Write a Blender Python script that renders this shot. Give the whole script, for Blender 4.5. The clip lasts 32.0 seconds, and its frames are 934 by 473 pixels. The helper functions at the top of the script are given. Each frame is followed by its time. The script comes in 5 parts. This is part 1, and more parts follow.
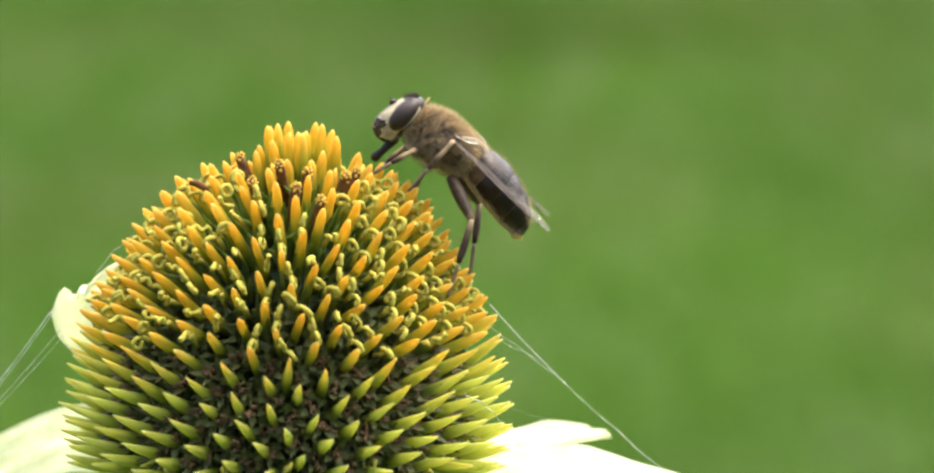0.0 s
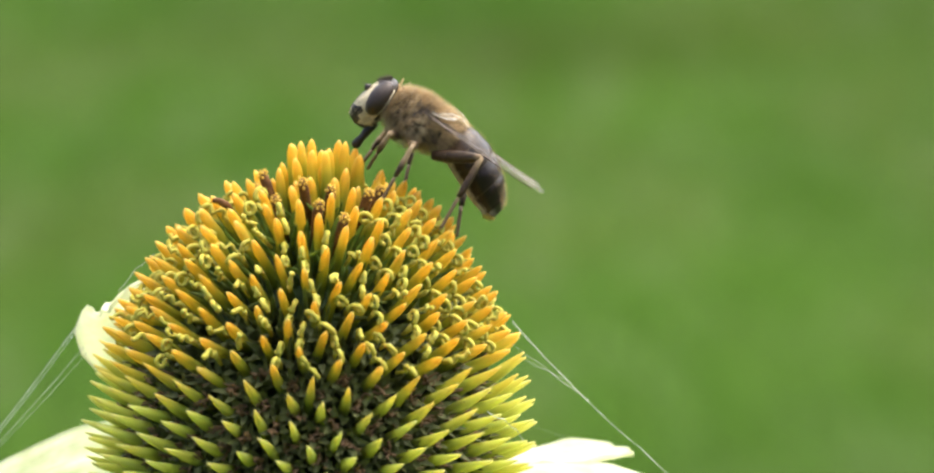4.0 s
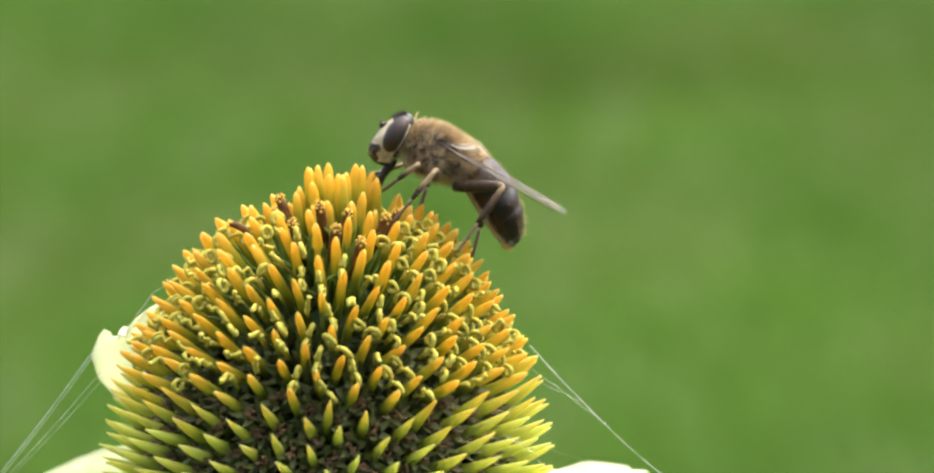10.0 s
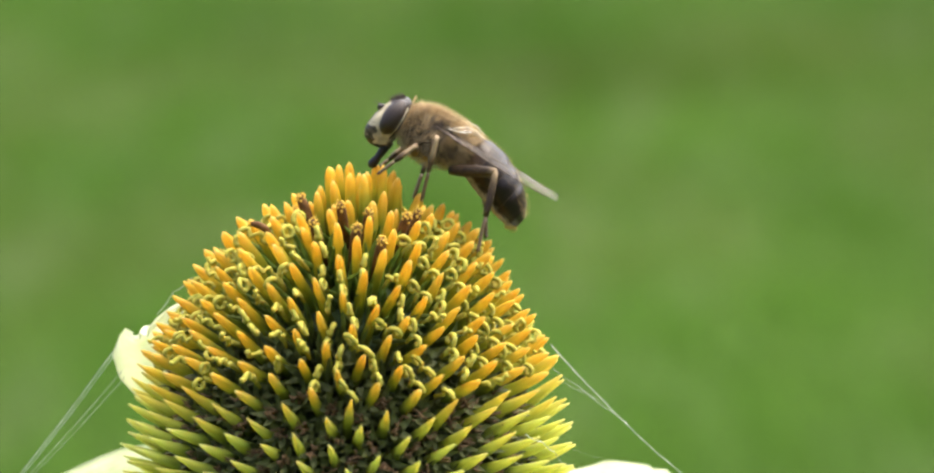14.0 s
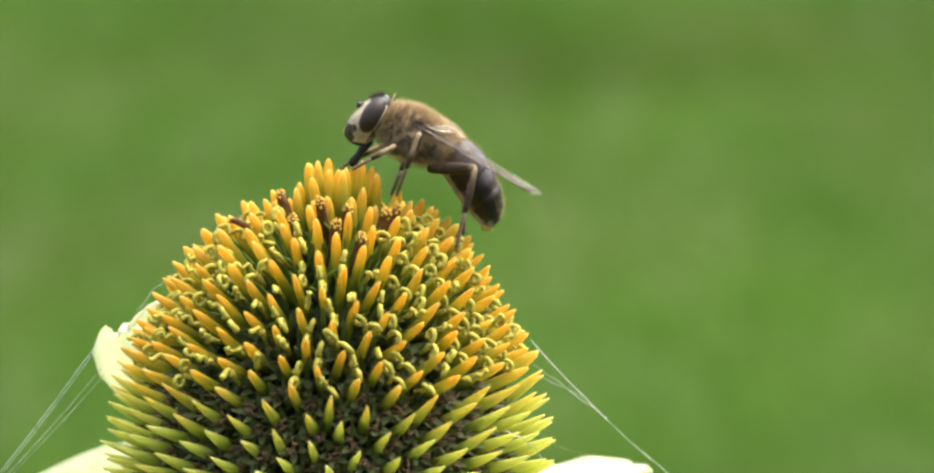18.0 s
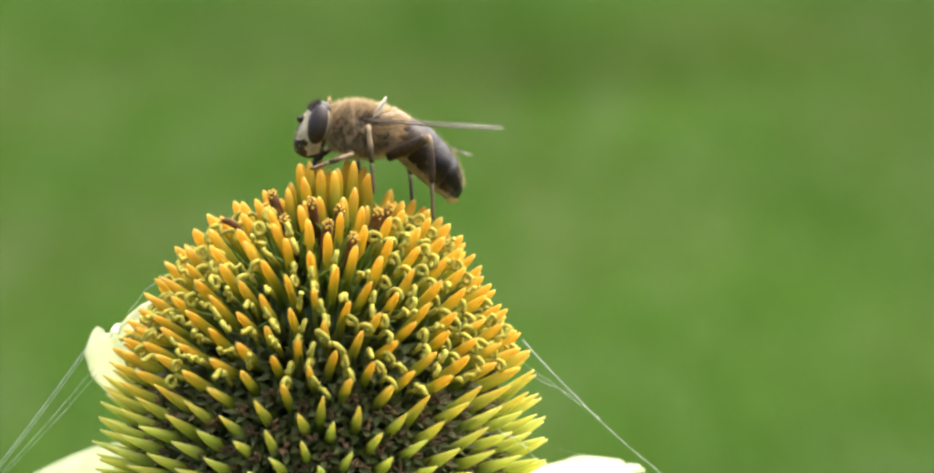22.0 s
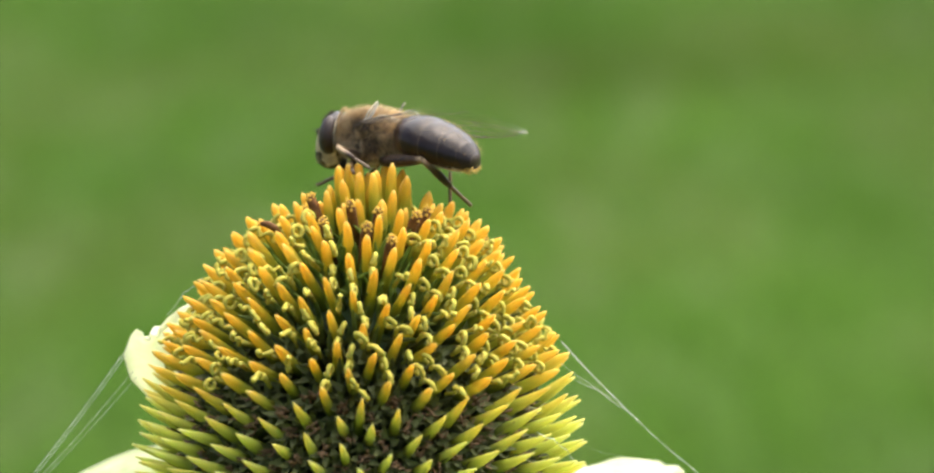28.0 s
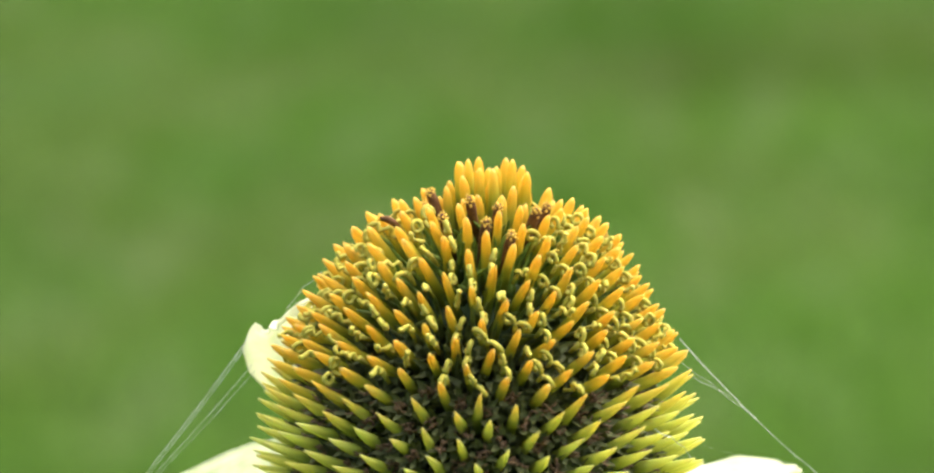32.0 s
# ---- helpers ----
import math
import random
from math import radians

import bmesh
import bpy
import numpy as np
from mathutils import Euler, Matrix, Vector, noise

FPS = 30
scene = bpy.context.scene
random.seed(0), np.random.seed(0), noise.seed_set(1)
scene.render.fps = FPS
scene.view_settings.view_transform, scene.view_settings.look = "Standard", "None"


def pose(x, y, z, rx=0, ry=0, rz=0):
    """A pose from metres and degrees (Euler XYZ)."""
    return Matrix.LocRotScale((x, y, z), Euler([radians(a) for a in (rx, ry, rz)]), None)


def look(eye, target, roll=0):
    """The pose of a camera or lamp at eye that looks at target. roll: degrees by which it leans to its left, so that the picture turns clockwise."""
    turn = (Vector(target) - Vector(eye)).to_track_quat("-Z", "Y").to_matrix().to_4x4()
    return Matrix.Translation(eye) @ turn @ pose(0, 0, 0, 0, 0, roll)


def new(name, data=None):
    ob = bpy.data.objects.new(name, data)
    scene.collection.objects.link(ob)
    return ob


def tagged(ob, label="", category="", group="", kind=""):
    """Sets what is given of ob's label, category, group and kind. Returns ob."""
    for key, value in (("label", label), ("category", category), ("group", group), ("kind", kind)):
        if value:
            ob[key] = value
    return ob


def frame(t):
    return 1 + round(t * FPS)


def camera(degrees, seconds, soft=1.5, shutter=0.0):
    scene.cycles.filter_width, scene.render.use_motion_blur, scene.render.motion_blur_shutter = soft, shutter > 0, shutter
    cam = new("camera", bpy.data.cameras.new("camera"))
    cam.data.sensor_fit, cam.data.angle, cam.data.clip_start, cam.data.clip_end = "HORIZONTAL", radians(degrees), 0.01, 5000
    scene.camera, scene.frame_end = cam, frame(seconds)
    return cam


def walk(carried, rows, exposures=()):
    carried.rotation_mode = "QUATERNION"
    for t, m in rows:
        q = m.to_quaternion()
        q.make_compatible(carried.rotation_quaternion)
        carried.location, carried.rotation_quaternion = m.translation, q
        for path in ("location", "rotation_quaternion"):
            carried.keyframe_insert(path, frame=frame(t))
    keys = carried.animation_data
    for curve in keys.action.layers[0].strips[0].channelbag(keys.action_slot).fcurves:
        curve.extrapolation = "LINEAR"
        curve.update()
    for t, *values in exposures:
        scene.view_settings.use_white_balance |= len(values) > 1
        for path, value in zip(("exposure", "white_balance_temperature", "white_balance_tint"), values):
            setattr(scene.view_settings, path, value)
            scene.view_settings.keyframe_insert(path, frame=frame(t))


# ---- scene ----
# A drone hoverfly feeds on a pale coneflower in front of a lawn; the camera stands about 0.3 m away with a long lens.
MM = 0.001
FOV, DIST = 12.0, 0.300
HEAD = Vector((0.0, 0.0, 0.70))            # middle of the cone where it is widest
PITCH = -7.4                               # of the camera in its middle pose

cam = camera(FOV, 32.0, soft=2.3, shutter=0.4)
FOCAL = 784 / math.tan(radians(FOV / 2))
aim = (pose(0, 0, 0, 90 + PITCH, 0, 0).to_3x3() @ Vector((-233.5, -333.5, -FOCAL))).normalized()
EYE = HEAD - aim * DIST
BASE = Matrix.Translation(EYE) @ pose(0, 0, 0, 90 + PITCH, 0, 0)
# seconds, turn to the left, tilt upwards, lean to the left
PATH = [
    (0.0, -0.517, -0.536, 0.08),
    (0.5, -0.472, -0.519, 0.08),
    (1.0, -0.469, -0.494, 0.14),
    (1.5, -0.443, -0.461, 0.14),
    (2.0, -0.364, -0.414, 0.03),
    (2.5, -0.263, -0.403, 0.10),
    (4.5, -0.188, -0.254, 0.12),
    (5.0, -0.135, -0.208, 0.12),
    (5.5, -0.095, -0.187, 0.07),
    (6.0, -0.117, -0.153, 0.04),
    (6.5, -0.118, -0.114, 0.05),
    (7.0, -0.047, -0.095, 0.04),
    (7.5, 0.009, -0.015, 0.10),
    (8.0, 0.053, -0.011, 0.04),
    (8.5, -0.008, 0.005, 0.00),
    (9.0, 0.000, 0.000, 0.00),
    (9.5, 0.057, 0.007, 0.08),
    (10.0, -0.000, -0.003, -0.01),
    (10.5, -0.057, -0.001, -0.14),
    (11.0, -0.129, -0.009, -0.18),
    (11.5, -0.126, 0.001, -0.18),
    (12.0, 0.056, -0.001, -0.00),
    (12.5, 0.202, 0.001, 0.04),
    (13.0, 0.213, -0.002, -0.06),
    (13.5, 0.246, -0.011, -0.03),
    (14.0, 0.270, -0.011, -0.00),
    (14.5, 0.236, -0.019, -0.14),
    (16.5, 0.134, -0.059, -0.11),
    (17.0, -0.044, -0.081, -0.27),
    (17.5, 0.067, -0.077, -0.10),
    (18.0, 0.004, -0.067, -0.23),
    (18.5, 0.036, -0.069, -0.18),
    (19.0, -0.044, -0.063, -0.29),
    (19.5, -0.012, -0.075, -0.21),
    (20.0, -0.103, -0.063, -0.37),
    (20.5, -0.089, -0.075, -0.36),
    (21.0, -0.188, -0.067, -0.44),
    (21.5, -0.131, -0.071, -0.39),
    (22.0, -0.103, -0.068, -0.34),
    (22.5, 0.034, -0.046, -0.15),
    (23.0, 0.005, -0.070, -0.26),
    (23.5, -0.010, -0.056, -0.27),
    (24.0, -0.082, -0.031, -0.10),
    (24.5, 0.155, -0.038, -0.16),
    (25.0, 0.153, -0.060, -0.09),
    (25.5, 0.042, -0.036, -0.20),
    (27.5, 0.202, -0.041, -0.15),
    (28.0, 0.396, -0.041, -0.49),
    (28.5, 1.346, -0.046, -0.30),
    (29.0, 1.828, -0.032, -0.16),
    (29.5, 2.159, -0.077, 0.17),
    (30.0, 2.073, -0.054, 0.07),
    (30.5, 2.138, -0.061, 0.22),
    (31.0, 1.874, -0.059, -0.12),
    (31.5, 1.808, -0.051, -0.24),
    (32.0, 1.937, -0.080, 0.02),
]
walk(cam, [(t, BASE @ pose(0, 0, 0, tilt, turn, lean)) for t, turn, tilt, lean in PATH])
cam.data.dof.use_dof = True
cam.data.dof.focus_distance = DIST - 0.006
cam.data.dof.aperture_fstop = 45

# the plane through the cone that faces the camera: across, up, and deeper (away from the camera), in mm
ACROSS = Vector((1, 0, 0))
DEEP = Vector((0, aim.y, aim.z)).normalized()
UP = ACROSS.cross(DEEP)


def place(across, up, deep=0.0):
    k = (1 + deep * MM / DIST) * MM
    return HEAD + ACROSS * across * k + UP * up * k + DEEP * deep * MM


# ---- light ----
SUN_ELEVATION, SUN_AZIMUTH = 67.0, 54.0     # azimuth from straight behind the flower towards its right
world = bpy.data.worlds.new("sky")
scene.world = world
world.use_nodes = True
wn = world.node_tree
wn.nodes.clear()
sky = wn.nodes.new("ShaderNodeTexSky")
sky.sky_type, sky.sun_disc = "NISHITA", False
sky.air_density, sky.dust_density, sky.ozone_density = 0.8, 6.0, 0.6
sky.sun_elevation, sky.sun_rotation = radians(SUN_ELEVATION), radians(SUN_AZIMUTH)
bg = wn.nodes.new("ShaderNodeBackground")
bg.inputs["Strength"].default_value = 0.195
wo = wn.nodes.new("ShaderNodeOutputWorld")
wn.links.new(sky.outputs[0], bg.inputs[0])
wn.links.new(bg.outputs[0], wo.inputs[0])
sun = new("sun", bpy.data.lights.new("sun", "SUN"))
sun.data.energy, sun.data.angle, sun.data.color = 3.1, radians(110), (1.0, 0.95, 0.88)
ce = math.cos(radians(SUN_ELEVATION))
sun_from = Vector((ce * math.sin(radians(SUN_AZIMUTH)), ce * math.cos(radians(SUN_AZIMUTH)), math.sin(radians(SUN_ELEVATION))))
sun.matrix_world = look(HEAD + sun_from * 4, HEAD)
scene.view_settings.exposure = 1.17


# ---- materials ----
def shader(name, rough=0.5, spec=0.5, coat=0.0):
    m = bpy.data.materials.new(name)
    m.use_nodes = True
    nt = m.node_tree
    b = nt.nodes["Principled BSDF"]
    b.inputs["Roughness"].default_value = rough
    b.inputs["Specular IOR Level"].default_value = spec
    b.inputs["Coat Weight"].default_value = coat
    return m, nt, b


def node(nt, kind, **values):
    n = nt.nodes.new(kind)
    for key, v in values.items():
        n.inputs[key.replace("_", " ")].default_value = v
    return n


def ramp(nt, fac, stops):
    r = nt.nodes.new("ShaderNodeValToRGB")
    el = r.color_ramp.elements
    while len(el) < len(stops):
        el.new(0.5)
    for e, (p, c) in zip(el, stops):
        e.position, e.color = p, (*c, 1)
    nt.links.new(fac, r.inputs[0])
    return r.outputs[0]


def mix(nt, fac, a, b, how="MIX"):
    n = nt.nodes.new("ShaderNodeMix")
    n.data_type, n.blend_type = "RGBA", how
    for sock, v in ((n.inputs[0], fac), (n.inputs[6], a), (n.inputs[7], b)):
        if isinstance(v, (int, float)):
            sock.default_value = v
        elif isinstance(v, tuple):
            sock.default_value = (*v, 1)
        else:
            nt.links.new(v, sock)
    return n.outputs[2]


def grain(nt, scale, detail=3.0, rough=0.6, object_space=True, stretch=(1, 1, 1)):
    tc = nt.nodes.new("ShaderNodeTexCoord")
    mp = nt.nodes.new("ShaderNodeMapping")
    mp.inputs["Scale"].default_value = stretch
    nt.links.new(tc.outputs["Object"] if object_space else tc.outputs["Generated"], mp.inputs[0])
    n = node(nt, "ShaderNodeTexNoise", Scale=scale, Detail=detail, Roughness=rough)
    nt.links.new(mp.outputs[0], n.inputs["Vector"])
    return n.outputs["Fac"]


def bump(nt, b, height, strength, distance):
    n = node(nt, "ShaderNodeBump", Strength=strength, Distance=distance)
    nt.links.new(height, n.inputs["Height"])
    nt.links.new(n.outputs[0], b.inputs["Normal"])


def fact(nt, name):
    n = nt.nodes.new("ShaderNodeAttribute")
    n.attribute_name = name
    return n.outputs["Fac"]


def chance(nt):
    return nt.nodes.new("ShaderNodeObjectInfo").outputs["Random"]


def height_above_cone(nt, low, high):
    """0 to 1 between two heights in mm over the widest ring of the cone."""
    g = nt.nodes.new("ShaderNodeNewGeometry")
    s = nt.nodes.new("ShaderNodeSeparateXYZ")
    nt.links.new(g.outputs["Position"], s.inputs[0])
    r = nt.nodes.new("ShaderNodeMapRange")
    r.interpolation_type = "SMOOTHSTEP"
    nt.links.new(s.outputs[2], r.inputs[0])
    r.inputs[1].default_value, r.inputs[2].default_value = HEAD.z + low * MM, HEAD.z + high * MM
    return r.outputs[0]


def plain(name, colour, rough=0.5, var=0.25, scale=2000.0, spec=0.5, coat=0.0, bumpy=0.0, sss=0.0):
    m, nt, b = shader(name, rough, spec, coat)
    g = grain(nt, scale)
    dark = tuple(c * (1 - var) for c in colour)
    light = tuple(min(1, c * (1 + var)) for c in colour)
    col = ramp(nt, g, [(0.3, dark), (0.7, light)])
    nt.links.new(col, b.inputs["Base Color"])
    if bumpy:
        bump(nt, b, g, bumpy, 0.00005)
    if sss:
        b.inputs["Subsurface Weight"].default_value = sss
        b.inputs["Subsurface Radius"].default_value = (0.0006, 0.0004, 0.0002)
        b.inputs["Subsurface Scale"].default_value = 1.0
    return m


def make_spine_material():
    m, nt, b = shader("bract", 0.55, 0.30)
    along = fact(nt, "along")
    orange = ramp(nt, along, [(0.0, (0.06, 0.12, 0.02)), (0.42, (0.15, 0.24, 0.03)), (0.62, (0.42, 0.44, 0.045)), (0.78, (0.70, 0.52, 0.05)), (0.94, (0.82, 0.495, 0.062)), (1.0, (0.88, 0.66, 0.23))])
    lime = ramp(nt, along, [(0.0, (0.07, 0.12, 0.025)), (0.36, (0.17, 0.26, 0.045)), (0.60, (0.42, 0.52, 0.10)), (0.88, (0.72, 0.79, 0.25)), (1.0, (0.82, 0.84, 0.42))])
    h = height_above_cone(nt, 0.2, 7.4)
    rnd = nt.nodes.new("ShaderNodeMapRange")
    nt.links.new(chance(nt), rnd.inputs[0])
    rnd.inputs[3].default_value, rnd.inputs[4].default_value = -0.16, 0.16
    add = nt.nodes.new("ShaderNodeMath")
    add.operation, add.use_clamp = "ADD", True
    nt.links.new(h, add.inputs[0])
    nt.links.new(rnd.outputs[0], add.inputs[1])
    col = mix(nt, add.outputs[0], lime, orange)
    streak = grain(nt, 2600, 3, 0.6, True, (1, 1, 0.12))
    shade = ramp(nt, streak, [(0.25, (0.78, 0.78, 0.70)), (0.75, (1.12, 1.08, 1.0))])
    col = mix(nt, 1.0, col, shade, "MULTIPLY")
    nt.links.new(col, b.inputs["Base Color"])
    b.inputs["Subsurface Weight"].default_value = 0.4
    b.inputs["Subsurface Radius"].default_value = (0.0007, 0.0005, 0.0002)
    b.inputs["Subsurface Scale"].default_value = 1.0
    bump(nt, b, streak, 0.3, 0.00004)
    tr = nt.nodes.new("ShaderNodeBsdfTranslucent")
    nt.links.new(mix(nt, 0.28, col, (0.93, 0.82, 0.30)), tr.inputs[0])
    ms = nt.nodes.new("ShaderNodeMixShader")
    ms.inputs[0].default_value = 0.60
    nt.links.new(b.outputs[0], ms.inputs[1])
    nt.links.new(tr.outputs[0], ms.inputs[2])
    nt.links.new(ms.outputs[0], nt.nodes["Material Output"].inputs[0])
    return m


def make_lobe_material():
    m, nt, b = shader("corolla_lobe", 0.6, 0.35)
    g = grain(nt, 1500)
    old = ramp(nt, g, [(0.3, (0.052, 0.062, 0.018)), (0.7, (0.145, 0.158, 0.050))])
    young = ramp(nt, g, [(0.3, (0.08, 0.14, 0.016)), (0.7, (0.20, 0.28, 0.04))])
    nt.links.new(mix(nt, height_above_cone(nt, 6.0, 12.5), old, young), b.inputs["Base Color"])
    bump(nt, b, g, 0.3, 0.00005)
    return m


def make_petal_material():
    m, nt, b = shader("ray_petal", 0.55, 0.35)
    vein = grain(nt, 900, 3, 0.6, True, (0.25, 3.0, 1.0))
    base = ramp(nt, vein, [(0.3, (0.80, 0.84, 0.56)), (0.65, (0.88, 0.90, 0.72))])
    along = fact(nt, "along")
    col = mix(nt, along, (0.64, 0.73, 0.36), base)
    blotch = ramp(nt, grain(nt, 180, 4, 0.6), [(0.28, (0.72, 0.74, 0.55)), (0.5, (1, 1, 1))])
    col = mix(nt, 1.0, col, blotch, "MULTIPLY")
    nt.links.new(col, b.inputs["Base Color"])
    bump(nt, b, vein, 0.4, 0.0002)
    tr = nt.nodes.new("ShaderNodeBsdfTranslucent")
    nt.links.new(col, tr.inputs[0])
    ms = nt.nodes.new("ShaderNodeMixShader")
    ms.inputs[0].default_value = 0.62
    nt.links.new(b.outputs[0], ms.inputs[1])
    nt.links.new(tr.outputs[0], ms.inputs[2])
    nt.links.new(ms.outputs[0], nt.nodes["Material Output"].inputs[0])
    return m


PATCHES = [
    ((0.34, 7.1), (0.30, 1.0), (1.22, 1.16, 1.26)),
    ((0.22, 5.7), (0.30, 1.0), (1.12, 1.10, 1.10)),
    ((0.40, 5.35), (0.20, 0.7), (1.12, 1.10, 1.12)),
    ((0.10, 9.6), (0.35, 2.2), (0.78, 0.84, 0.74)),
    ((0.50, 8.2), (0.42, 1.0), (1.02, 0.88, 0.96)),
    ((0.17, 7.95), (0.34, 0.9), (0.86, 0.80, 0.85)),
    ((0.95, 9.6), (0.35, 2.0), (0.84, 0.86, 0.90)),
    ((-0.36, 9.9), (0.30, 1.6), (1.12, 1.06, 1.16)),
    ((-0.62, 6.3), (0.16, 0.8), (0.90, 1.0, 0.86)),
    ((0.52, 4.75), (0.40, 0.7), (1.06, 1.06, 1.04)),
    ((0.1, 4.4), (1.4, 1.3), (1.14, 1.14, 1.12)),
    ((-0.55, 9.2), (0.35, 1.8), (0.86, 0.88, 0.86)),
    ((-0.15, 8.8), (0.5, 1.8), (0.90, 0.91, 0.90)),
]


def make_lawn_material(name, gain=1.0, through_leaf=0.0):
    m, nt, b = shader(name, 1.0, 0.0)
    big = grain(nt, 1.6, 2, 0.5, True, (1.0, 0.30, 1))
    mid = grain(nt, 9.0, 3, 0.65, True, (1.0, 0.22, 1))
    fine = grain(nt, 60, 3, 0.6)
    col = ramp(nt, big, [(0.34, (0.0191, 0.0474, 0.0049)), (0.47, (0.0283, 0.0578, 0.0089)), (0.56, (0.0432, 0.0545, 0.0154)), (0.66, (0.0341, 0.0618, 0.0146))])
    col = mix(nt, 0.6, col, ramp(nt, mid, [(0.36, (0.0182, 0.0449, 0.0041)), (0.50, (0.0283, 0.0578, 0.0097)), (0.64, (0.0523, 0.0754, 0.0276))]))
    col = mix(nt, 0.2, col, ramp(nt, fine, [(0.3, (0.0150, 0.0361, 0.0041)), (0.7, (0.0598, 0.1083, 0.0186))]))
    # soft oval patches: some paler, others darker or browner
    for (x, y), (rx, ry), tone in PATCHES:
        tc = nt.nodes.new("ShaderNodeTexCoord")
        mp = nt.nodes.new("ShaderNodeMapping")
        mp.vector_type = "TEXTURE"
        mp.inputs["Location"].default_value, mp.inputs["Scale"].default_value = (x, y, 0), (rx, ry, 1)
        nt.links.new(tc.outputs["Object"], mp.inputs[0])
        ln = nt.nodes.new("ShaderNodeVectorMath")
        ln.operation = "LENGTH"
        nt.links.new(mp.outputs[0], ln.inputs[0])
        spot = ramp(nt, ln.outputs["Value"], [(0.1, (1, 1, 1)), (1.0, (0, 0, 0))])
        col = mix(nt, spot, col, mix(nt, 1.0, col, tone, "MULTIPLY"))
    col = mix(nt, 1.0, col, (gain * 1.01, gain * 0.99, gain * 1.10), "MULTIPLY")
    nt.links.new(col, b.inputs["Base Color"])
    if through_leaf:
        tr = nt.nodes.new("ShaderNodeBsdfTranslucent")
        nt.links.new(col, tr.inputs[0])
        ms = nt.nodes.new("ShaderNodeMixShader")
        ms.inputs[0].default_value = through_leaf
        nt.links.new(b.outputs[0], ms.inputs[1])
        nt.links.new(tr.outputs[0], ms.inputs[2])
        nt.links.new(ms.outputs[0], nt.nodes["Material Output"].inputs[0])
    else:
        bump(nt, b, fine, 0.3, 0.01)
    return m


def make_tergite_material(name, dark, band, shine):
    m, nt, b = shader(name, 0.29, 0.22, 0.0)
    along = fact(nt, "along")
    g = grain(nt, 1600, 4, 0.65)
    col = ramp(nt, g, [(0.3, tuple(c * 0.65 for c in dark)), (0.7, tuple(c * 1.4 for c in dark))])
    col = mix(nt, ramp(nt, along, [(0.0, (0.2, 0.2, 0.2)), (0.06, (0, 0, 0)), (0.945, (0, 0, 0)), (0.985, (0.5, 0.5, 0.5))]), col, band)
    side = fact(nt, "side")
    col = mix(nt, ramp(nt, side, [(0.55, (0, 0, 0)), (0.85, (0.8, 0.8, 0.8))]), col, shine)
    nt.links.new(col, b.inputs["Base Color"])
    bump(nt, b, grain(nt, 5200, 2), 0.25, 0.00003)
    return m


def make_eye_material():
    m, nt, b = shader("compound_eye", 0.46, 0.32, 0.0)
    g = grain(nt, 700, 3, 0.6, True, (1.6, 1, 0.3))
    nt.links.new(ramp(nt, g, [(0.3, (0.018, 0.011, 0.008)), (0.55, (0.034, 0.022, 0.016)), (0.75, (0.06, 0.042, 0.034))]), b.inputs["Base Color"])
    v = node(nt, "ShaderNodeTexVoronoi", Scale=22000.0)
    tc = nt.nodes.new("ShaderNodeTexCoord")
    nt.links.new(tc.outputs["Object"], v.inputs["Vector"])
    bump(nt, b, v.outputs["Distance"], 0.3, 0.00002)
    return m


def make_wing_material(name="wing_membrane", low=0.015, high=0.075):
    m, nt, b = shader(name, 0.20, 0.9)
    g = grain(nt, 900, 3)
    nt.links.new(ramp(nt, g, [(0.3, (0.42, 0.37, 0.30)), (0.7, (0.66, 0.62, 0.55))]), b.inputs["Base Color"])
    bump(nt, b, g, 0.5, 0.0001)
    tr = nt.nodes.new("ShaderNodeBsdfTransparent")
    ms = nt.nodes.new("ShaderNodeMixShader")
    nt.links.new(ramp(nt, grain(nt, 420, 2, 0.5, True, (0.35, 1.6, 1)), [(0.35, (low, low, low)), (0.7, (high, high, high))]), ms.inputs[0])
    nt.links.new(tr.outputs[0], ms.inputs[1])
    nt.links.new(b.outputs[0], ms.inputs[2])
    nt.links.new(ms.outputs[0], nt.nodes["Material Output"].inputs[0])
    return m


def make_silk_material():
    m, nt, b = shader("spider_silk", 0.3, 0.6)
    b.inputs["Base Color"].default_value = (0.8, 0.85, 0.78, 1)
    tr = nt.nodes.new("ShaderNodeBsdfTransparent")
    ms = nt.nodes.new("ShaderNodeMixShader")
    nt.links.new(ramp(nt, grain(nt, 900, 2), [(0.35, (0.30, 0.30, 0.30)), (0.65, (0.60, 0.60, 0.60))]), ms.inputs[0])
    nt.links.new(tr.outputs[0], ms.inputs[1])
    nt.links.new(b.outputs[0], ms.inputs[2])
    nt.links.new(ms.outputs[0], nt.nodes["Material Output"].inputs[0])
    return m


def make_leg_material():
    m, nt, b = shader("leg", 0.45, 0.2)
    along = fact(nt, "along")
    g = grain(nt, 2500, 3)
    dark = ramp(nt, g, [(0.3, (0.018, 0.011, 0.006)), (0.7, (0.058, 0.036, 0.019))])
    nt.links.new(mix(nt, along, dark, (0.30, 0.215, 0.12)), b.inputs["Base Color"])
    bump(nt, b, g, 0.3, 0.00003)
    return m


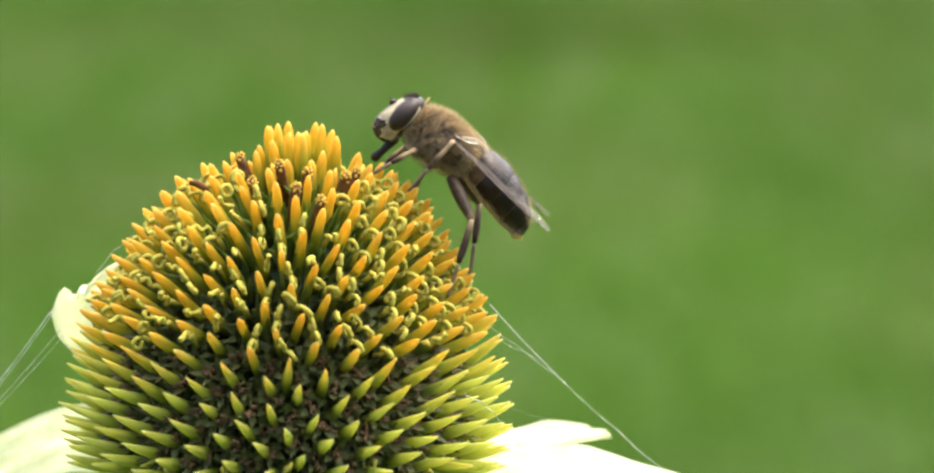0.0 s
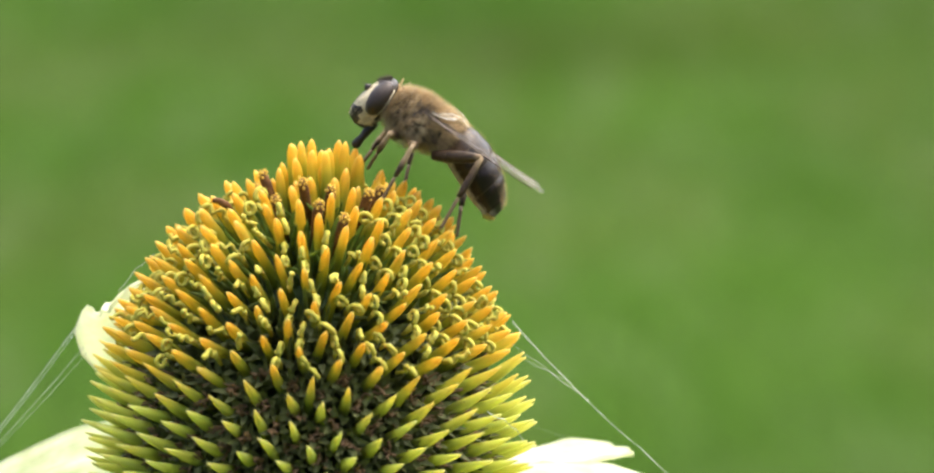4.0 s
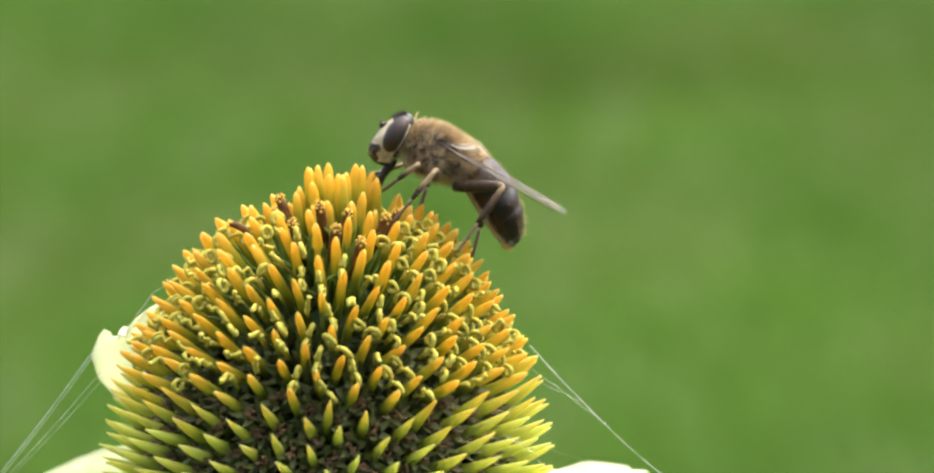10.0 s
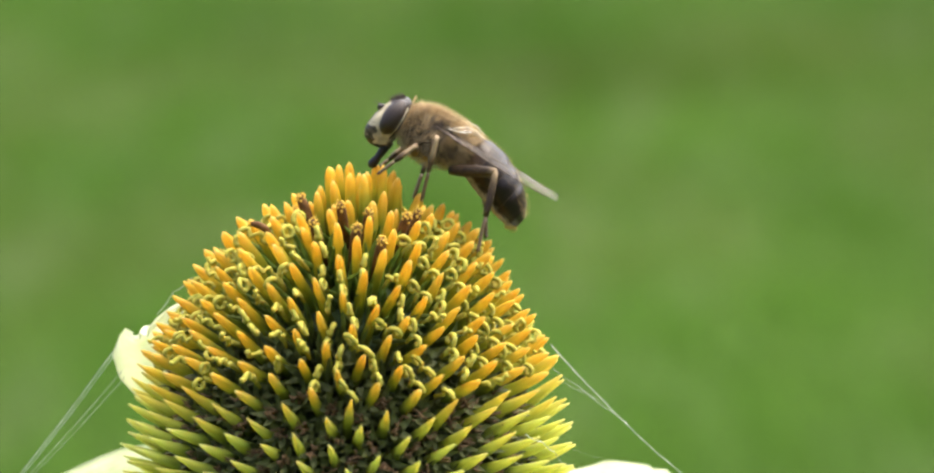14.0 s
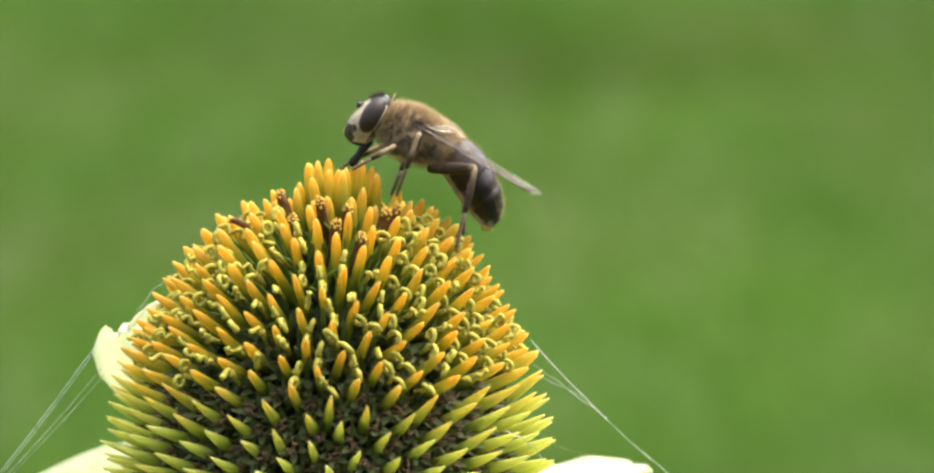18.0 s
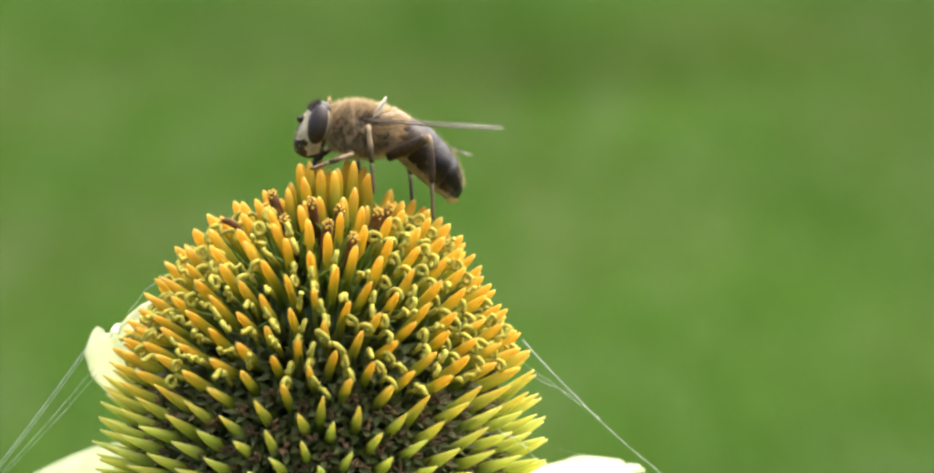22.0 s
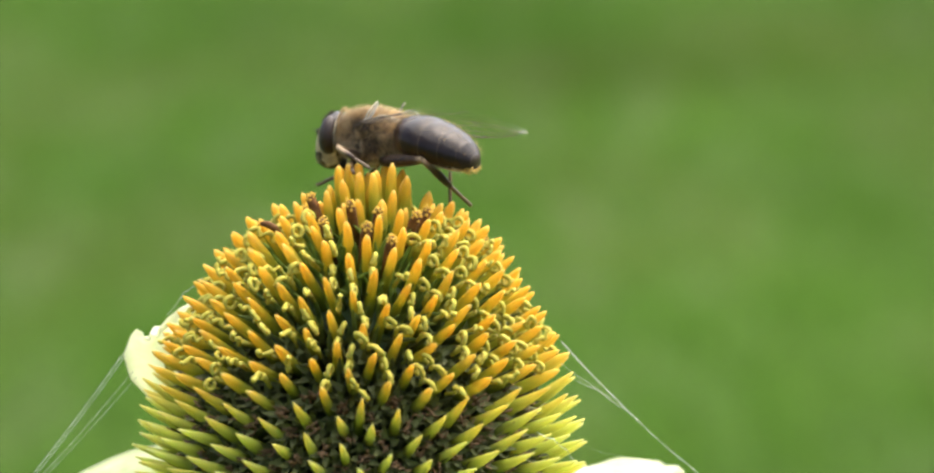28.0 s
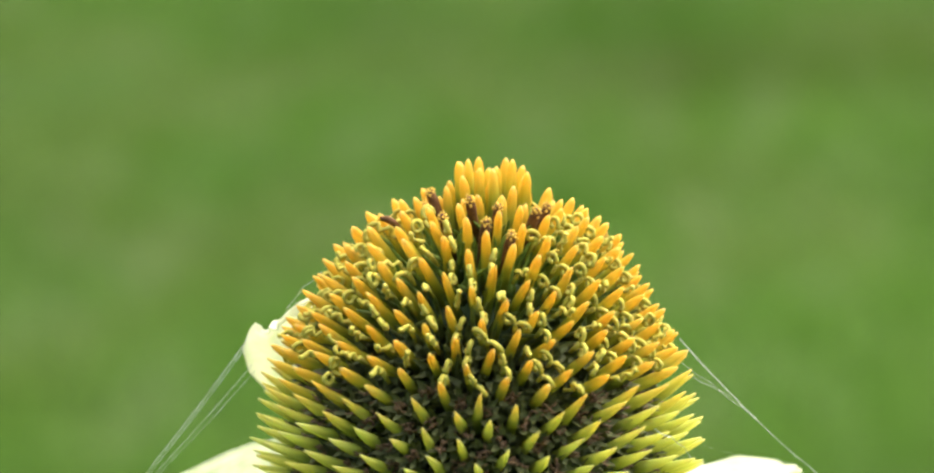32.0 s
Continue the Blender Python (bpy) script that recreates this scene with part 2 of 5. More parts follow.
SPINE = make_spine_material()
PETAL = make_petal_material()
LAWN = make_lawn_material("lawn_soil")
GRASS = make_lawn_material("grass_blade", 2.6, 0.4)
CURL = plain("style_curl", (0.37, 0.345, 0.06), 0.85, 0.25, 3500, spec=0.12, bumpy=0.9, sss=0.3)
POLLEN = plain("pollen", (0.66, 0.42, 0.05), 0.8, 0.3, 6000, bumpy=0.8)
TUBE = plain("anther_tube", (0.115, 0.052, 0.014), 0.75, 0.5, 2500, spec=0.2, bumpy=0.3)
WITHER = plain("withered_floret", (0.17, 0.098, 0.045), 0.8, 0.6, 1800, bumpy=0.4)
LOBE = make_lobe_material()
CORE = plain("receptacle", (0.05, 0.08, 0.02), 0.8, 0.5, 900, bumpy=0.5)
STEM = plain("stem", (0.10, 0.17, 0.05), 0.6, 0.3, 300, bumpy=0.3)
SILK = make_silk_material()
CUTICLE = plain("thorax_cuticle", (0.030, 0.020, 0.011), 0.5, 0.4, 2200, bumpy=0.3)
BELLY = plain("belly", (0.22, 0.165, 0.095), 0.55, 0.35, 1500, bumpy=0.3)
FUR = plain("golden_fur", (0.52, 0.365, 0.17), 0.6, 0.3, 900)
PALE_FUR = plain("pale_fur", (0.54, 0.44, 0.28), 0.6, 0.3, 900)
BROWN_FUR = plain("brown_fur", (0.25, 0.165, 0.075), 0.6, 0.3, 900)
DARK_FUR = plain("dark_fur", (0.045, 0.030, 0.018), 0.6, 0.3, 900)
YELLOW_FUR = plain("yellow_fringe", (0.60, 0.42, 0.10), 0.6, 0.3, 900)
PALE_RIM = plain("pale_rim", (0.72, 0.66, 0.52), 0.6, 0.2, 1500, bumpy=0.4)
FACE = plain("face_bloom", (0.40, 0.35, 0.235), 0.75, 0.35, 1800, bumpy=0.3)
BLACK = plain("black_chitin", (0.016, 0.012, 0.010), 0.40, 0.4, 1500, spec=0.3)
EYEM = make_eye_material()
WING = make_wing_material()
ALULA = make_wing_material("alula_membrane", 0.35, 0.6)
VEIN = plain("wing_vein", (0.060, 0.035, 0.018), 0.5, 0.3, 1500)
CALYPTER = plain("calypter", (0.62, 0.53, 0.38), 0.5, 0.2, 900)
veil = CALYPTER.node_tree.nodes.new("ShaderNodeBsdfTransparent")
veil_mix = CALYPTER.node_tree.nodes.new("ShaderNodeMixShader")
veil_mix.inputs[0].default_value = 0.10
CALYPTER.node_tree.links.new(veil.outputs[0], veil_mix.inputs[1])
CALYPTER.node_tree.links.new(CALYPTER.node_tree.nodes["Principled BSDF"].outputs[0], veil_mix.inputs[2])
CALYPTER.node_tree.links.new(veil_mix.outputs[0], CALYPTER.node_tree.nodes["Material Output"].inputs[0])
SCUTELLUM = plain("scutellum", (0.34, 0.23, 0.11), 0.4, 0.3, 1500)
LEG = make_leg_material()
TERGITE = make_tergite_material("tergite", (0.011, 0.007, 0.006), (0.12, 0.09, 0.055), (0.028, 0.016, 0.009))
TERGITE_FRONT = make_tergite_material("front_tergite", (0.024, 0.015, 0.010), (0.16, 0.12, 0.07), (0.13, 0.075, 0.032))
TERGITE_ORANGE = make_tergite_material("orange_tergite", (0.30, 0.13, 0.022), (0.5, 0.33, 0.10), (0.50, 0.25, 0.04))


# ---- mesh helpers ----
def mesh_of(name, verts, faces, materials, along=None, side=None, smooth=True, slots=None):
    me = bpy.data.meshes.new(name)
    me.from_pydata([tuple(v) for v in verts], [], faces)
    for m in materials if isinstance(materials, (list, tuple)) else [materials]:
        me.materials.append(m)
    if along is not None:
        me.attributes.new("along", "FLOAT", "POINT").data.foreach_set("value", np.asarray(along, dtype=np.float32))
    if side is not None:
        me.attributes.new("side", "FLOAT", "POINT").data.foreach_set("value", np.asarray(side, dtype=np.float32))
    me.polygons.foreach_set("use_smooth", [smooth] * len(me.polygons))
    if slots is not None:
        me.polygons.foreach_set("material_index", slots)
    me.update()
    return me


def part(name, me, parent, m=None, label="", kind=""):
    ob = new(name, me)
    ob.parent = parent
    if m is not None:
        ob.matrix_basis = m
    return tagged(ob, label, kind=kind)


def grid_faces(rows, cols, closed=True, base=0):
    f = []
    for i in range(rows - 1):
        for j in range(cols if closed else cols - 1):
            a, b = base + i * cols + j, base + i * cols + (j + 1) % cols
            f.append((a, b, b + cols, a + cols))
    return f


def tube(points, radii, sides=6, cap=True, flat=1.0, hint=(0.13, 0.21, 0.97)):
    """Verts, faces and the share of the way along, of a tube through points."""
    pts = [Vector(p) for p in points]
    verts, along = [], []
    ref = Vector(hint)
    for i, p in enumerate(pts):
        d = (pts[min(i + 1, len(pts) - 1)] - pts[max(i - 1, 0)]).normalized()
        x = (ref - d * ref.dot(d)).normalized()
        y = d.cross(x)
        ref = x
        for j in range(sides):
            a = 2 * math.pi * j / sides
            verts.append(p + (x * math.cos(a) * flat + y * math.sin(a)) * radii[i])
            along.append(i / (len(pts) - 1))
    faces = grid_faces(len(pts), sides)
    if cap:
        faces.append(tuple(range(sides - 1, -1, -1)))
        faces.append(tuple(range((len(pts) - 1) * sides, len(pts) * sides)))
    return verts, faces, along


def joined(pieces):
    """Several (verts, faces, along) as one."""
    v, f, a = [], [], []
    for pv, pf, pa in pieces:
        n = len(v)
        v += list(pv)
        f += [tuple(i + n for i in q) for q in pf]
        a += list(pa)
    return v, f, a


def loft(rings, sides=20):
    """Rings (x, y, z middle, half width, half height) along x, closed at both ends."""
    verts, along = [], []
    for i, (x, y, z, w, h) in enumerate(rings):
        for j in range(sides):
            a = 2 * math.pi * j / sides
            verts.append((x, y + w * math.cos(a), z + h * math.sin(a)))
            along.append(i / (len(rings) - 1))
    faces = grid_faces(len(rings), sides)
    faces.append(tuple(range(sides - 1, -1, -1)))
    faces.append(tuple(range((len(rings) - 1) * sides, len(rings) * sides)))
    return verts, faces, along


def smooth_rings(keys, n):
    """Keys of equal tuples, read off at n even steps of the first value, eased."""
    k = np.array(keys, float)
    s = np.linspace(k[0, 0], k[-1, 0], n)
    if k[0, 0] > k[-1, 0]:
        cols = [np.interp(-s, -k[:, 0], k[:, c]) for c in range(1, k.shape[1])]
    else:
        cols = [np.interp(s, k[:, 0], k[:, c]) for c in range(1, k.shape[1])]
    out = []
    for c in cols:
        p = np.r_[c[0], c, c[-1]]
        e = 0.25 * p[:-2] + 0.5 * p[1:-1] + 0.25 * p[2:]
        e[0], e[-1] = c[0], c[-1]
        out.append(e)
    return np.stack([s, *out], 1)


def ball(centre, radii, rings=14, sides=20):
    verts, along = [], []
    for i in range(rings + 1):
        p = math.pi * i / rings
        for j in range(sides):
            a = 2 * math.pi * j / sides
            verts.append((centre[0] + radii[0] * math.sin(p) * math.cos(a), centre[1] + radii[1] * math.sin(p) * math.sin(a), centre[2] + radii[2] * math.cos(p)))
            along.append(i / rings)
    return verts, grid_faces(rings + 1, sides), along


def hairs(roots, normals, lean, length, width, rng, curl=0.25, clump=0.5):
    """Thin three-sided hairs on a surface, combed towards lean."""
    v, f = [], []
    for p, n in zip(roots, normals):
        p, n = Vector(p), Vector(n).normalized()
        tuft = noise.noise_vector(p / MM * 2.1) * clump
        d = (n + Vector(lean) * 1.0 + tuft + Vector(rng.normal(0, 0.22, 3))).normalized()
        ln = length * rng.uniform(0.55, 1.15)
        x = d.orthogonal().normalized()
        y = d.cross(x)
        i = len(v)
        for a in (0.0, 2.094, 4.189):
            v.append(p - n * 0.02 * MM + (x * math.cos(a) + y * math.sin(a)) * width)
        mid = p + d * ln * 0.55
        tip = p + d * ln + Vector(lean) * ln * curl
        for a in (0.0, 2.094, 4.189):
            v.append(mid + (x * math.cos(a) + y * math.sin(a)) * width * 0.7)
        v.append(tip)
        for k in range(3):
            q = (k + 1) % 3
            f.append((i + k, i + q, i + 3 + q, i + 3 + k))
            f.append((i + 3 + k, i + 3 + q, i + 6))
    return v, f


def on_frame(origin, z_axis, y_hint):
    z = Vector(z_axis).normalized()
    y = Vector(y_hint)
    y = (y - z * y.dot(z)).normalized()
    x = y.cross(z)
    return Matrix((( x.x, y.x, z.x, origin[0]), (x.y, y.y, z.y, origin[1]), (x.z, y.z, z.z, origin[2]), (0, 0, 0, 1)))


# ---- the lawn ----
def build_lawn():
    n, half = 40, 400.0
    s = [math.copysign(abs(u) ** 3, u) * half for u in np.linspace(-1, 1, n + 1)]
    verts = [(x, y, 0.02 * noise.noise((x * 0.6, y * 0.6, 0.3)) - 0.03) for y in s for x in s]
    ob = new("lawn", mesh_of("lawn", verts, grid_faces(n + 1, n + 1, False), LAWN))
    tagged(ob, "mown green lawn with paler and browner patches", "lawn", kind="structure")


def build_grass():
    """Short leaning blades over the part of the lawn behind the flower."""
    r = np.random.default_rng(21)
    n = 80000
    y = 2.2 + 12.5 * r.random(n) ** 0.8
    x = (r.random(n) * 2 - 1) * (0.5 + 0.16 * y)
    z = np.array([0.02 * noise.noise((a * 0.6, b * 0.6, 0.3)) for a, b in zip(x, y)]) - 0.032
    turn, lean, length, half = r.random(n) * 6.283, r.uniform(0.5, 1.25, n), r.uniform(0.035, 0.07, n), r.uniform(0.0018, 0.0035, n)
    side = np.stack([-np.sin(turn), np.cos(turn), 0 * x], 1) * half[:, None]
    out = np.stack([np.cos(turn), np.sin(turn), 0 * x], 1)
    up = np.array([0, 0, 1.0])
    foot = np.stack([x, y, z], 1)
    mid = foot + (out * np.sin(lean * 0.6)[:, None] + up * np.cos(lean * 0.6)[:, None]) * length[:, None] * 0.55
    tip = mid + (out * np.sin(lean)[:, None] + up * np.cos(lean)[:, None]) * length[:, None] * 0.45
    verts = np.stack([foot - side, foot + side, mid + side * 0.8, mid - side * 0.8, tip], 1).reshape(-1, 3)
    faces = [q for i in range(0, 5 * n, 5) for q in ((i, i + 1, i + 2, i + 3), (i + 3, i + 2, i + 4))]
    ob = new("grass", mesh_of("grass", verts, faces, GRASS))
    tagged(ob, "short green grass blades of the mown lawn", "grass", kind="stuff")


build_lawn()
build_grass()

# ---- the coneflower ----
rng = np.random.default_rng(7)
GOLDEN, PHASE = radians(137.50776), 0.126
# below the tuft the bracts stand in 15 spirals one way and 22 the other, and each has the same room (mm2)
SPIRAL = -radians(48.744)
SPIRAL_START = (22.0, 24.1, 0.483 + math.pi / 2)      # way down from the top (mm), number of the bract there, angle of number 0
ROOM = 4.4
TUFT_ROOM, TUFT_END, RING_START = 1.45, 4.0, 5.4
# how far the middle of the cone stands to the right (mm), by height
BOW = [(-12.0, 0.0), (0.0, 0.0), (5.0, -0.08), (10.0, 0.02), (14.0, 0.38), (18.5, 0.74)]
# envelope of the bract tips: height over the widest ring, radius (mm)
OUTLINE = [(18.6, 0.0), (18.5, 1.4), (18.2, 2.7), (16.4, 3.7), (16.1, 4.8), (15.4, 6.4), (14.0, 8.65), (12.0, 10.35), (9.8, 11.65), (7.6, 12.85), (6.4, 13.6), (4.8, 14.3), (3.2, 14.7), (1.6, 14.98), (0.0, 15.25), (-2.4, 15.3), (-4.8, 14.8)]
# rise of the bracts over the level, by the height of their tips
RISE = [(-5.0, -2.0), (-1.8, 6.0), (0.0, 12.0), (2.0, 17.0), (4.8, 22.0), (7.6, 28.0), (9.8, 33.0), (11.6, 38.0), (13.4, 45.0), (15.3, 58.0), (16.8, 72.0), (18.0, 80.0), (18.5, 86.0)]


def bract_sites():
    """Tips of the bracts in spiral order from the top: (height, radius, angle, rise)."""
    o = np.array(OUTLINE)
    s = np.r_[0, np.cumsum(np.hypot(*np.diff(o, axis=0).T))]
    ss = np.linspace(0, s[-1], 800)
    z, r = np.interp(ss, s, o[:, 0]), np.interp(ss, s, o[:, 1])
    ker = np.ones(25) / 25
    z, r = (np.convolve(np.r_[np.full(12, q[0]), q, np.full(12, q[-1])], ker, "valid") for q in (z, r))
    r[0] = 0
    ring = math.pi * (r[1:] + r[:-1]) * np.diff(ss)
    count = np.r_[0, np.cumsum(ring)] / ROOM
    rise = np.array(RISE)
    down, number, angle = SPIRAL_START
    shift = np.interp(down, ss, count) - number
    first = math.ceil(np.interp(RING_START, ss, count) - shift)
    k = np.arange(first, int(count[-1] - shift))
    rows = [(q, angle + SPIRAL * n) for n, q in zip(k, np.interp(k + shift, count, ss))]
    tuft = np.r_[0, np.cumsum(ring)] / TUFT_ROOM
    m = np.arange(int(np.interp(TUFT_END, ss, tuft)))
    rows = [(q, PHASE + GOLDEN * n) for n, q in zip(m, np.interp(m + 0.5, tuft, ss))] + rows
    out = []
    for q, th in rows:
        h = np.interp(q, ss, z)
        out.append((h, np.interp(q, ss, r), th, radians(np.interp(h, rise[:, 0], rise[:, 1]))))
    return out


def bract_mesh(length, width, thick, blunt, bow, seed):
    """A bract along +z from its foot; it bows towards +y."""
    r = np.random.default_rng(seed)
    rings, sides = 11, 8
    verts, along = [], []
    skew = r.uniform(-0.35, 0.35) * width
    for i in range(rings):
        t = 1 - (1 - i / (rings - 1)) ** 1.5
        taper = (1.15 - (1.05 - 0.75 * blunt) * t) * (1 - max(0, (t - blunt) / (1 - blunt)) ** 2) ** 0.55
        w = max(width * taper, width * 0.10)
        h = max(thick * taper, thick * 0.10)
        for j in range(sides):
            a = 2 * math.pi * j / sides
            keel = 1.18 if j == 6 else 1.0
            verts.append(((w * math.cos(a) + skew * t ** 6 + r.normal(0, 0.014)) * MM, (h * math.sin(a) * keel + bow * t * t) * MM, length * t * MM))
            along.append(t)
    faces = grid_faces(rings, sides)
    faces.append(tuple(range((rings - 1) * sides, rings * sides)))
    return verts, faces, along


def curl_mesh(seed):
    """A floret whose two style arms are rolled into loops; the tube stands along +z."""
    r = np.random.default_rng(seed)
    pieces = [tube([(0, 0, -1.1 * MM), (0, 0, -0.5 * MM), (0, 0.05 * MM, 0)], [0.10 * MM, 0.15 * MM, 0.17 * MM], 6)]
    for way in (-1, 1):
        turn = r.uniform(0.75, 1.05)
        rad = r.uniform(0.33, 0.41)
        out = r.uniform(0.10, 0.22)
        pts, ra = [], []
        for i in range(13):
            a = 2 * math.pi * turn * i / 12
            q = rad * (1 - 0.25 * i / 12)
            pts.append((way * (out + rad - q * math.cos(a)) * MM, (0.16 * way * i / 12 + r.normal(0, 0.01)) * MM, (q * math.sin(a) * 1.05 + 0.05 + 0.12 * i / 12) * MM))
            ra.append((0.145 + 0.02 * math.sin(i * 2.1)) * MM)
        pieces.append(tube(pts, ra, 6, hint=(0.05, 1, 0.02)))
    return joined(pieces)


def stub_mesh(seed):
    """A style seen half rolled: one knotted, lumpy arm that zigzags upwards."""
    r = np.random.default_rng(seed)
    pts, ra = [(0, 0, -1.2 * MM)], [0.10 * MM]
    x = y = 0.0
    for i in range(9):
        x += r.normal(0, 0.10) + 0.20 * math.cos(i * 1.5 + seed)
        y += r.normal(0, 0.06)
        pts.append((x * MM, y * MM, (-0.3 + 0.15 * i) * MM))
        ra.append((0.14 + 0.05 * math.sin(i * 2.3 + seed)) * MM)
    return tube(pts, ra, 6, hint=(0.05, 1, 0.02))


def anther_meshes(seed):
    r = np.random.default_rng(seed)
    pts = [(0, 0.0, -2.4 * MM), (0.02 * MM, 0, -1.0 * MM), (0.05 * MM, 0.02 * MM, 0.4 * MM), (0.08 * MM, 0.03 * MM, 1.15 * MM)]
    body = tube(pts, [0.24 * MM, 0.32 * MM, 0.36 * MM, 0.27 * MM], 8)
    tips = []
    for i in range(16):
        a, up = i * 2.4, 0.70 + 0.55 * (i / 16) ** 0.7
        q = 0.34 * math.sqrt(max(0.05, 1 - ((up - 0.70) / 0.62) ** 2))
        c = Vector((0.08 + q * math.cos(a), 0.03 + q * math.sin(a), up + r.uniform(-0.06, 0.12))) * MM
        tips.append(ball(c, [r.uniform(0.07, 0.12) * MM] * 3, 4, 6))
    return body, joined(tips)


def star_mesh(seed):
    """An old floret: a short tube whose rim runs out into five pointed lobes."""
    r = np.random.default_rng(seed)
    verts, faces, _ = tube([(0, 0, -2.6 * MM), (0, 0, -1.2 * MM), (0, 0, -0.35 * MM)], [0.26 * MM, 0.34 * MM, 0.46 * MM], 10, False)
    rim = 20
    for i in range(5):
        a0, a1 = rim + 2 * i, rim + (2 * i + 2) % 10
        mid = rim + 2 * i + 1
        out = Vector((verts[mid].x, verts[mid].y, 0)).normalized()
        side = Vector((-out.y, out.x, 0))
        ln, w, up = r.uniform(0.50, 0.80), r.uniform(0.16, 0.22), r.uniform(0.35, 0.75)
        n = len(verts)
        verts.append((out * (0.44 + ln * 0.5) - side * w + Vector((0, 0, -0.25 + up * 0.45))) * MM)
        verts.append((out * (0.40 + ln * 0.5) + Vector((0, 0, -0.36 + up * 0.45))) * MM)
        verts.append((out * (0.44 + ln * 0.5) + side * w + Vector((0, 0, -0.25 + up * 0.45))) * MM)
        verts.append((out * (0.44 + ln) + Vector((0, 0, up))) * MM)
        faces += [(a0, mid, n + 1, n), (mid, a1, n + 2, n + 1), (n, n + 1, n + 3), (n + 1, n + 2, n + 3)]
    return verts, faces


def bud_mesh(seed):
    """A floret that is still shut: a slender pointed green tube."""
    r = np.random.default_rng(seed)
    bend = r.normal(0, 0.04, 2)
    pts = [(0, 0, -2.6 * MM), (0, 0, -1.0 * MM), (bend[0] * MM, bend[1] * MM, 0.3 * MM), (2 * bend[0] * MM, 2 * bend[1] * MM, 1.0 * MM), (2.6 * bend[0] * MM, 2.6 * bend[1] * MM, 1.4 * MM)]
    v, f, _ = tube(pts, [0.16 * MM, 0.18 * MM, 0.16 * MM, 0.10 * MM, 0.03 * MM], 6)
    return v, f


def filament_mesh(seed):
    """The shrivelled threads in an old floret."""
    r = np.random.default_rng(seed)
    pieces = []
    for i in range(7):
        a, q = r.uniform(0, 6.28), r.uniform(0.05, 0.34)
        p = Vector((q * math.cos(a), q * math.sin(a), -0.6))
        pts = [p * MM]
        for k in range(3):
            p = p + Vector((r.normal(0, 0.17), r.normal(0, 0.17), r.uniform(0.15, 0.45)))
            pts.append(p * MM)
        pieces.append(tube(pts, [0.09 * MM, 0.09 * MM, 0.08 * MM, 0.05 * MM], 4))
    return joined(pieces)


def petal_mesh(path, widths, roll, seed, notch=0.25, cup=0.12, level=None, wavy=0.16):
    """A ray petal along a path of points (mm, cone space), with a broad face that is turned by roll (degrees) about the path."""
    r = np.random.default_rng(seed)
    p = np.array(path, float)
    s = np.r_[0, np.cumsum(np.linalg.norm(np.diff(p, axis=0), axis=1))]
    n, m = 26, 15
    ss = np.linspace(0, s[-1], n)
    c = np.stack([np.interp(ss, s, p[:, i]) for i in range(3)], 1)
    for _ in range(6):
        c[1:-1] = 0.25 * c[:-2] + 0.5 * c[1:-1] + 0.25 * c[2:]
    w = np.interp(ss, s, widths)
    rl = np.interp(ss, s, roll) if isinstance(roll, (list, tuple)) else np.full(n, roll)
    top, along = [], []
    ph = r.uniform(0, 6.28)
    for i in range(n):
        d = Vector(c[min(i + 1, n - 1)] - c[max(i - 1, 0)]).normalized()
        flat = Vector(level) - d * d.dot(Vector(level)) if level else Vector((0, 0, 1)).cross(d)
        flat = flat.normalized() if flat.length > 0.05 else Vector((0, 1, 0))
        nor = d.cross(flat)
        a = radians(rl[i])
        across, nor = flat * math.cos(a) + nor * math.sin(a), nor * math.cos(a) - flat * math.sin(a)
        for j in range(m):
            u = 2 * j / (m - 1) - 1
            ridge = 0.22 * math.cos(u * 7.5) * min(1, i / 6) * (1 - 0.4 * abs(u))
            ruffle = wavy * math.sin(i * 0.8 + u * 3 + ph) * abs(u) ** 2 + r.normal(0, 0.02)
            end = 0.0
            if i > n - 5:
                end = -notch * w[i] * (1 - abs(math.cos(u * 4.0))) * (i - n + 5) / 4 - 0.55 * w[i] * abs(u) ** 3 * (i - n + 5) / 4
            q = Vector(c[i]) + across * u * w[i] + nor * (ridge + ruffle + cup * w[i] * u * u) + d * end
            top.append(q)
            along.append(min(1, i / (n * 0.35)))
    verts = [q * MM for q in top]
    k = len(top)
    low = []
    for i in range(n):
        for j in range(m):
            a, b = top[min(i + 1, n - 1) * m + j] - top[max(i - 1, 0) * m + j], top[i * m + min(j + 1, m - 1)] - top[i * m + max(j - 1, 0)]
            low.append((top[i * m + j] - a.cross(b).normalized() * 0.16) * MM)
    verts += low
    faces = grid_faces(n, m, False) + [tuple(reversed(q)) for q in grid_faces(n, m, False, k)]
    for i in range(n - 1):
        for j in (0, m - 1):
            a, b = i * m + j, (i + 1) * m + j
            faces.append((a, b, b + k, a + k) if j else (b, a, a + k, b + k))
    for i in (0, n - 1):
        for j in range(m - 1):
            a, b = i * m + j, i * m + j + 1
            faces.append((b, a, a + k, b + k) if i else (a, b, b + k, a + k))
    return verts, faces, along * 2


def lean_right(v):
    """Cone space in mm to the world's directions, from the widest ring."""
    return Vector((v[0] + float(np.interp(v[2], *zip(*BOW))), v[1], v[2]))


